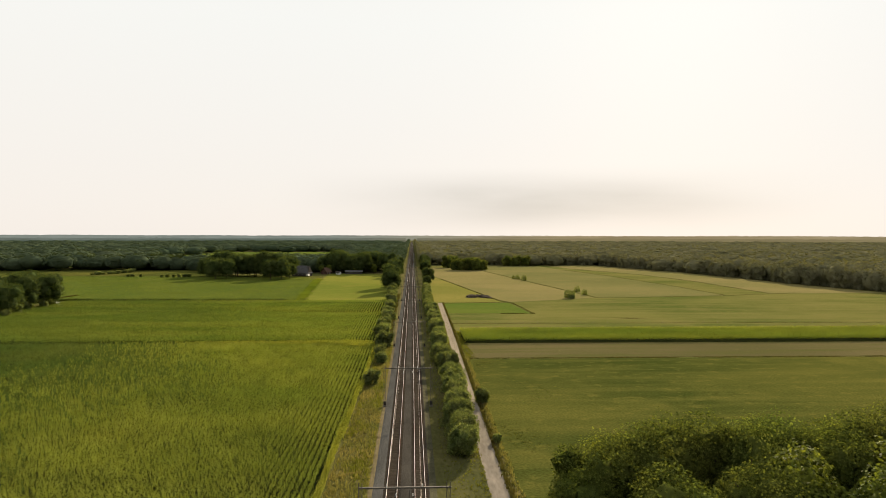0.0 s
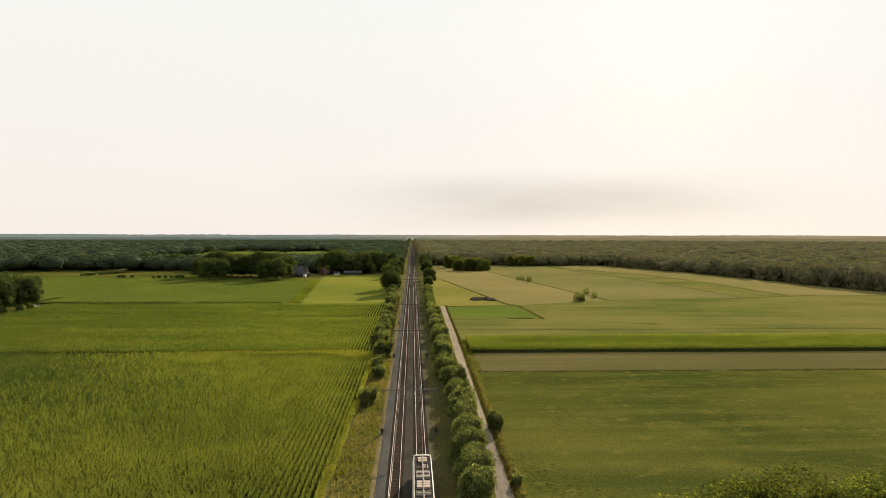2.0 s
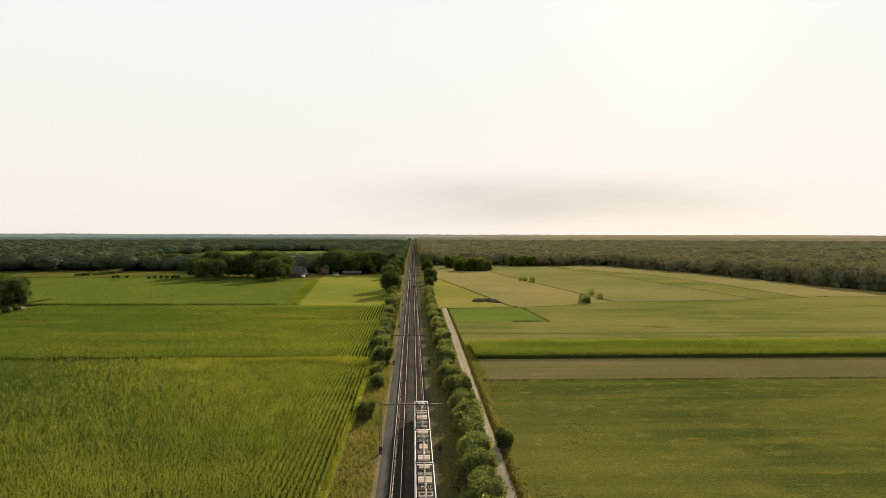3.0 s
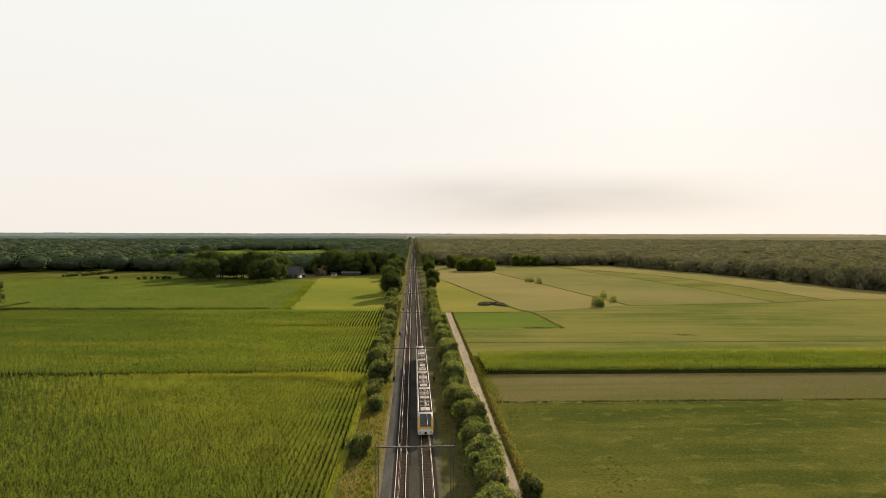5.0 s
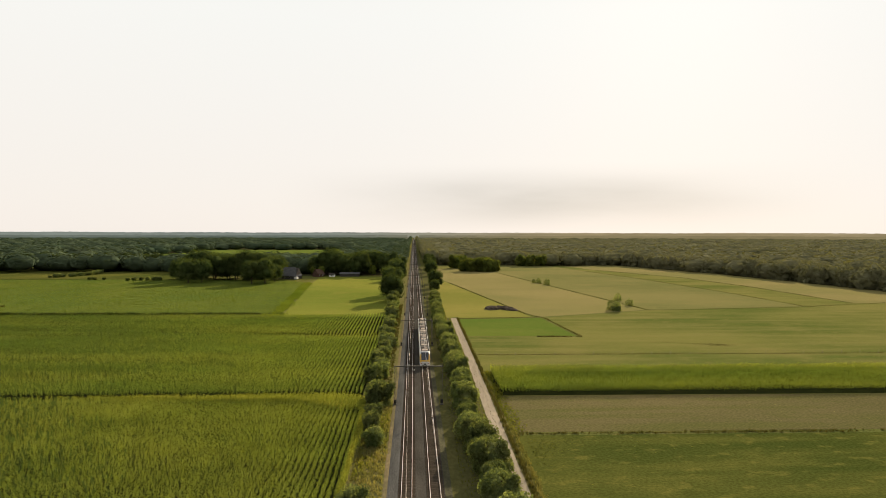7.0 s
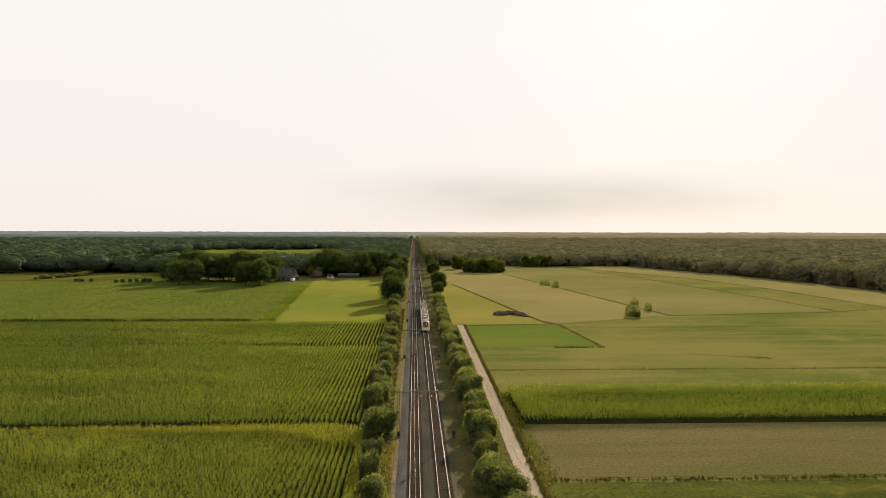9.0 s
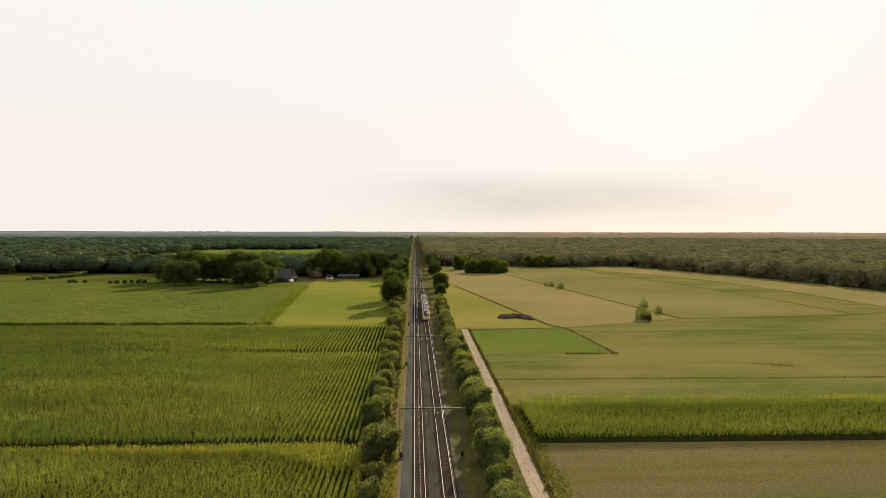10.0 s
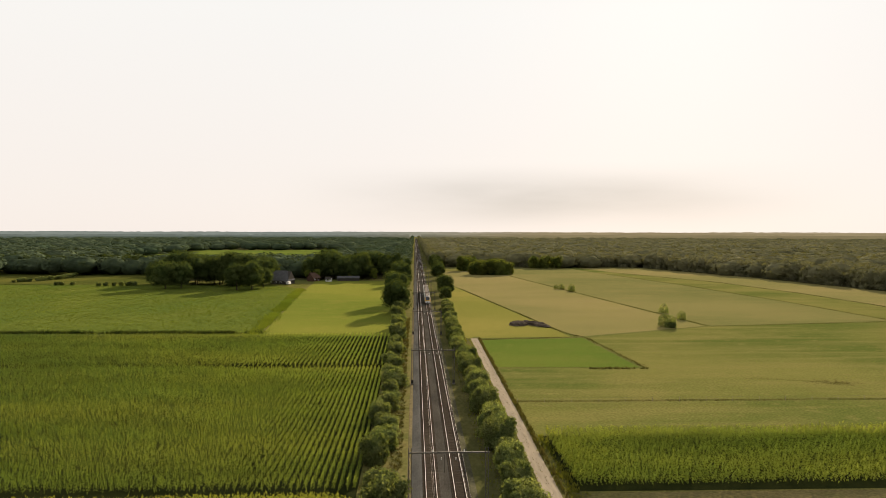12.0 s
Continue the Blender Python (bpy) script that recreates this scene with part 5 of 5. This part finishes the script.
def make_grass():
    X, Y = area(-12.2, -5.6, 60, 225, 7000, 1)
    k = X > -11.9 + np.clip((Y - 90) / 110, 0, 1) * 1.5
    X, Y = X[k], Y[k]
    tufts("verge_grass", "rough dry golden grass on the railway verge", X, Y, 0.5, 0.6, "drygrass", 1)
    X, Y = area(-11.8, -6.0, 60, 225, 5200, 21)
    k = (X > -11.7 + np.clip((Y - 90) / 110, 0, 1) * 1.5) & (np.sin(X * .9 + 2 * np.sin(Y * .13)) + np.sin(Y * .31) + np.random.default_rng(22).normal(0, .5, len(X)) > 0.5)
    tufts("verge_grass", "greener tussocks among the dry verge grass", X[k], Y[k], 0.6, 0.55, "grass_tuft", 21)
    X, Y = area(-12.5, -6.6, 225, 420, 2600, 2)
    tufts("verge_grass", "rough greenish grass under the verge bushes", X, Y, 0.7, 0.7, "ditch", 2)
    X, Y = area(5.6, 12.2, 60, 420, 4200, 3)
    X = X + (Y - 60) * 0.004
    tufts("verge_grass", "dull green grass under the hedgerow", X, Y, 0.5, 0.45, "grass_tuft", 3)
    rng = np.random.default_rng(5)
    Y = 60 + 306 * rng.random(2600) ** 1.6; X = lane_x(Y) + 1.75 + rng.normal(0, .22, 2600)
    tufts("ditch_grass", "dark tall grass in the ditch beside the lane", X, Y, 0.55, 0.7, "ditch", 5)
    Y = rng.uniform(60, 205, 1700); X = lane_x(Y) + 2.75 + rng.normal(0, .3, 1700)
    tufts("verge_grass", "dry tan grass between ditch and pasture", X, Y, 0.5, 0.5, "drygrass", 6)
    Y = rng.uniform(150, 366, 260); X = lane_x(Y) + rng.normal(0, .22, 260)
    tufts("lane_grass", "scattered weeds down the middle of the lane", X, Y, 0.28, 0.14, "ditch", 7, z=0.055)
    Y = rng.uniform(60, 366, 900); X = lane_x(Y) - 1.6 + rng.normal(0, .25, 900)
    tufts("lane_grass", "ragged grass edge beside the lane", X, Y, 0.4, 0.35, "grass_tuft", 8)
    X, Y = area(17.4, 25, 201, 229, 2600, 14)
    k = X < 17.9 + 3 * np.random.default_rng(2).random(len(X)) ** 2
    tufts("rough_grass", "lush rough grass at the corner of the strip", X[k], Y[k], 0.55, 0.3, "grass_tuft", 14)
    # ditches and field edges
    D = [("ditch_grass", [(25, 570), (50.5, 378), (56, 366), (59, 313.5)], 0.9, 5, .45, .4, "ditch"),
         ("ditch_grass", [(43, 314), (59, 313.5)], 0.8, 9, .7, .6, "ditch"),
         ("ditch_grass", [(76, 690), (112, 393), (192, 404), (256, 425)], 0.8, 4, .45, .35, "ditch"),
         ("ditch_grass", [(17.5, 279.5), (330, 277.5)], 0.7, 6, .4, .3, "ditch"),
         ("ditch_grass", [(17.5, 200), (320, 198.4)], 0.8, 9, .6, .38, "ditch"),
         ("field_edge_grass", [(18.3, 228.7), (18.6, 255)], 1.2, 14, .6, .6, "grass_tuft"),
         ("field_edge_grass", [(17.6, 363.5), (53, 368)], 0.7, 5, .6, .4, "ditch"),
         # dark leaf colour on these tufts stands for the crop's shaded near face
         ("field_edge_grass", [(-330, 385), (-60, 379)], 0.7, 22, .7, 1.7, "oak"),
         ("field_edge_grass", [(-190, 317), (-13, 316)], 0.8, 6, .6, .5, "ditch"),
         ("field_edge_grass", [(-206, 370), (-205, 418)], 1.2, 12, 0.8, 0.7, "ditch"),
         ("ditch_grass", [(233, 422), (232, 531), (221, 622), (180, 735)], 0.8, 5, .5, .4, "ditch"),
         ("field_edge_grass", [(198, 408), (195.5, 481), (183, 610), (165, 715)], 0.7, 4, .45, .3, "ditch")]
    for i, (n, pts, w, per, s, h, m) in enumerate(D):
        X, Y = along(pts, w, per, 100 + i)
        tufts(n, "tall rough grass along a field ditch" if n == "ditch_grass" else "rough grass along the edge of a field", X, Y, s, h, m, 120 + i)
    # low crop, with a ranker margin on its eastern side
    X, Y = area(-330, -58, 374, 606, 26000, 9)
    k = (X < -60.5 - (Y - 374) * 0.078) & (Y > 382 + (X + 61) * -0.030 - 6)
    tufts("low_crop", "dense low green crop filling the field", X[k], Y[k], 1.2, 0.32, "crop_leaf", 9, "crop")
    X, Y = along([(-62.5, 375), (-78, 566)], 3.0, 22, 10)
    tufts("low_crop", "ranker taller margin of the crop field", X, Y, 0.8, 1.1, "crop_leaf", 10, "crop")
    # pasture close to the line
    rng = np.random.default_rng(15)
    Y = rng.uniform(70, 197, 5200); X = lane_x(Y) + 4.2 + rng.exponential(7.5, 5200)
    k = np.sin(X * .3 + 2 * np.sin(Y * .11)) + np.sin(Y * .17) + rng.normal(0, .8, 5200) > 1.6
    tufts("pasture_grass", "brighter yellow-green grass on the lane side of the pasture", X[k], Y[k], 0.7, 0.07, "grass_tuft", 15)
    # a rutted patch in the middle pasture
    X, Y = rng.normal(99.5, 2.6, 150), rng.normal(295, 1.5, 150)
    tufts("rough_patch", "brown rough grass round a wet rut in the pasture", X, Y, 0.6, 0.16, "ditch", 16)
    X, Y = along([(80, 301), (89, 299), (97, 296)], 0.8, 3, 17)
    tufts("rough_patch", "brown rough grass along old wheel ruts", X, Y, 0.45, 0.2, "ditch", 17)
    X, Y = area(18.5, 200, 202, 227, 6000, 12)
    k = np.sin(Y * 1.1 + .4 * np.sin(X * .05)) + np.random.default_rng(4).normal(0, .6, len(X)) > 1.5
    tufts("stubble", "short dry stubble and weeds in thin lines", X[k], Y[k], 0.4, 0.08, "drygrass", 12)
    X, Y = area(18.5, 220, 256, 362, 9000, 13)
    k = np.random.default_rng(8).normal(0, 1, len(X)) + np.sin(Y * .3 + .3 * np.sin(X * .1)) > 0.5
    tufts("pasture_grass", "scattered longer tussocks in the pasture", X[k], Y[k], 0.45, 0.09, "grass_tuft", 13)


make_grass()


def make_fence(xa, xb, y, step, label):
    f = thing("wire_fence", label, "fence", at=pose(0, y, 0))
    bm = bmesh.new()
    rod(bm, (0, 0, -0.1), (0, 0, 1.0), 0.05, 6, 0.04)
    me = bm_mesh("post", bm, "post")
    n = int((xb - xa) / step) + 1
    for i in range(n):
        part("post", me, "post", f, at=pose(xa + i * step, 0, 0, (i * 37) % 5 - 2, (i * 53) % 5 - 2, 0))
    for z in (0.5, 0.9):
        w = bmesh.new()
        rod(w, (xa, 0.07, z), (xa + (n - 1) * step, 0.07, z), 0.008, 3)
        part("fence_wire", w, "steel", f)


make_fence(18, 190, 278.9, 6.0, "low weathered post and wire fence along a pasture")


# ---------------------------------------------------------------- heap and farm
def make_heap(x, y, sx, sy, h, seed, rz):
    bm = bmesh.new()
    bmesh.ops.create_icosphere(bm, subdivisions=4, radius=1.0)
    bmesh.ops.delete(bm, geom=[v for v in bm.verts if v.co.z < -0.05], context="VERTS")
    for v in bm.verts:
        n = noise.noise(v.co * 2.3 + Vector((seed, 0, 0))) * 0.22 + noise.noise(v.co * 7 + Vector((0, seed, 0))) * 0.10
        r = 1 + n
        v.co = Vector((v.co.x * sx * r, v.co.y * sy * r, max(-0.05, v.co.z) * h * (1 + n * 1.6)))
    t = tagged(new("dirt_heap", bm_mesh("dirt_heap", bm, "dirt")), "dark brown heap of manure beside a ditch", "heap", "heaps by the ditch")
    t.matrix_basis = pose(x, y, 0, 0, 0, rz)


make_heap(37.0, 399.5, 3.6, 3.6, 1.6, 3, 8)
make_heap(44.0, 399.0, 2.6, 8.5, 1.4, 9, 28)


def gable_house(name, label, x, y, rz, w, d, eave, ridge, wall, roof, over=0.5, windows=3, hip=0.0, group=""):
    """A house with gable or half-hipped roof; the ridge runs along its local x."""
    t = thing(name, label, "house" if "barn" not in name and "shed" not in name else "shed", group, at=pose(x, y, 0, 0, 0, rz))
    bm = bmesh.new()
    pr = [(-d / 2, 0), (-d / 2, eave), (0, ridge - 0.25), (d / 2, eave), (d / 2, 0)]
    a = [bm.verts.new((-w / 2, q, z)) for q, z in pr]
    b = [bm.verts.new((w / 2, q, z)) for q, z in pr]
    bm.faces.new(a); bm.faces.new(b[::-1])
    for i in range(5):
        j = (i + 1) % 5
        bm.faces.new((a[i], a[j], b[j], b[i]))
    bmesh.ops.recalc_face_normals(bm, faces=bm.faces[:])
    wl = part("wall", bm, wall, t)
    k = (ridge - eave) / (d / 2)
    for s in (-1, 1):
        r = bmesh.new()
        e = d / 2 + over
        lo = ridge - k * e
        pts = [(-w / 2 - over, s * e, lo), (w / 2 + over, s * e, lo), (w / 2 + over - hip, 0, ridge), (-w / 2 - over + hip, 0, ridge)]
        f = [r.verts.new(p) for p in pts]
        g = [r.verts.new((p[0], p[1], p[2] + 0.22)) for p in pts]
        r.faces.new(f); r.faces.new(g[::-1])
        for i in range(4):
            j = (i + 1) % 4
            r.faces.new((f[i], f[j], g[j], g[i]))
        bmesh.ops.recalc_face_normals(r, faces=r.faces[:])
        part("roof", r, roof, t)
    if hip:
        for s in (-1, 1):
            r = bmesh.new()
            e = d / 2 + over
            pts = [(s * (w / 2 + over), -e, ridge - k * e), (s * (w / 2 + over), e, ridge - k * e), (s * (w / 2 + over - hip), 0, ridge)]
            f = [r.verts.new((p[0], p[1], p[2] + 0.05)) for p in pts]
            g = [r.verts.new((p[0], p[1], p[2] + 0.25)) for p in pts]
            r.faces.new(f); r.faces.new(g[::-1])
            for i in range(3):
                j = (i + 1) % 3
                r.faces.new((f[i], f[j], g[j], g[i]))
            bmesh.ops.recalc_face_normals(r, faces=r.faces[:])
            part("roof", r, roof, t)
    rg = bmesh.new()
    rod(rg, (-w / 2 - over + hip, 0, ridge + 0.2), (w / 2 + over - hip, 0, ridge + 0.2), 0.16, 8)
    part("ridge_cap", rg, roof, t)
    for i in range(windows):
        xx = -w / 2 + w * (i + 0.5) / windows
        fr = bmesh.new()
        z0, z1 = min(0.9, eave * .3), min(2.1, eave * 0.85)
        box(fr, xx - 0.65, xx + 0.65, -d / 2 - 0.06, -d / 2 + 0.02, z0, z1)
        win = part("window", fr, "plaster", t, "white window frame")
        gl = bmesh.new()
        box(gl, xx - 0.52, xx + 0.52, -d / 2 - 0.08, -d / 2 - 0.055, z0 + 0.12, z1 - 0.12)
        part("pane", gl, "train_glass", win)
    return t


gable_house("farmhouse", "large farmhouse with steep grey hipped roof among trees", -99.5, 613, -14, 15, 11, 3.0, 9.2, "timber", "thatch", hip=3.5, windows=4)
gable_house("cottage", "small cottage with orange-red tiled roof", -81, 640, 60, 8, 6, 2.6, 6.2, "brick", "redroof", windows=2)
gable_house("shed", "low dark timber shed at the yard's edge", -55, 642, 4, 16, 6, 2.2, 3.4, "timber", "thatch", windows=0)
gable_house("garden_shed", "small white-fronted garden shed", -69, 636, -20, 4, 3, 1.9, 2.9, "plaster", "timber", windows=1)


def make_van(x, y, rz):
    t = thing("van", "white panel van parked in the farmyard", "van", at=pose(x, y, 0, 0, 0, rz))
    b = bmesh.new()
    box(b, -2.5, 1.6, -0.95, 0.95, 0.45, 2.3, 0.12)
    box(b, 1.5, 2.6, -0.93, 0.93, 0.45, 1.35, 0.15)
    part("body", b, "white_body", t)
    w = bmesh.new()
    box(w, 1.58, 1.66, -0.8, 0.8, 1.35, 2.1)
    part("windscreen", w, "train_glass", t)
    for xx in (-1.6, 1.7):
        for s in (-0.85, 0.85):
            q = bmesh.new()
            bmesh.ops.create_cone(q, cap_ends=True, segments=16, radius1=0.36, radius2=0.36, depth=0.24, matrix=pose(xx, s, 0.36, 90, 0, 0))
            part("wheel", q, "rubber", t)


make_van(-93, 604.5, 80)


def bale(x, y, rz):
    bm = bmesh.new()
    bmesh.ops.create_cone(bm, cap_ends=True, segments=18, radius1=0.65, radius2=0.65, depth=1.2)
    bmesh.ops.bevel(bm, geom=[e for e in bm.edges if abs(e.verts[0].co.z - e.verts[1].co.z) < .01], offset=0.12, segments=2, affect="EDGES")
    t = tagged(new("wrapped_bale", bm_mesh("wrapped_bale", bm, "plaster")), "white wrapped silage bale under the oaks", "bale", "bales under the oaks")
    t.matrix_basis = pose(x, y, 0.62, 0, 90, rz)


for i, (x, y) in enumerate(((-186.5, 361), (-188, 363.5), (-189, 360.5), (-190.5, 366), (-193, 369))):
    bale(x, y, 40 * i)


# ---------------------------------------------------------------- movement
def motions():
    """The train runs away along the eastern track at a steady speed."""
    rows = []
    for i in range(13):
        rows.append((float(i), pose(TRACK, -39.2 + 42.7 * i, 0.5)))
    walk(train, rows)


motions()
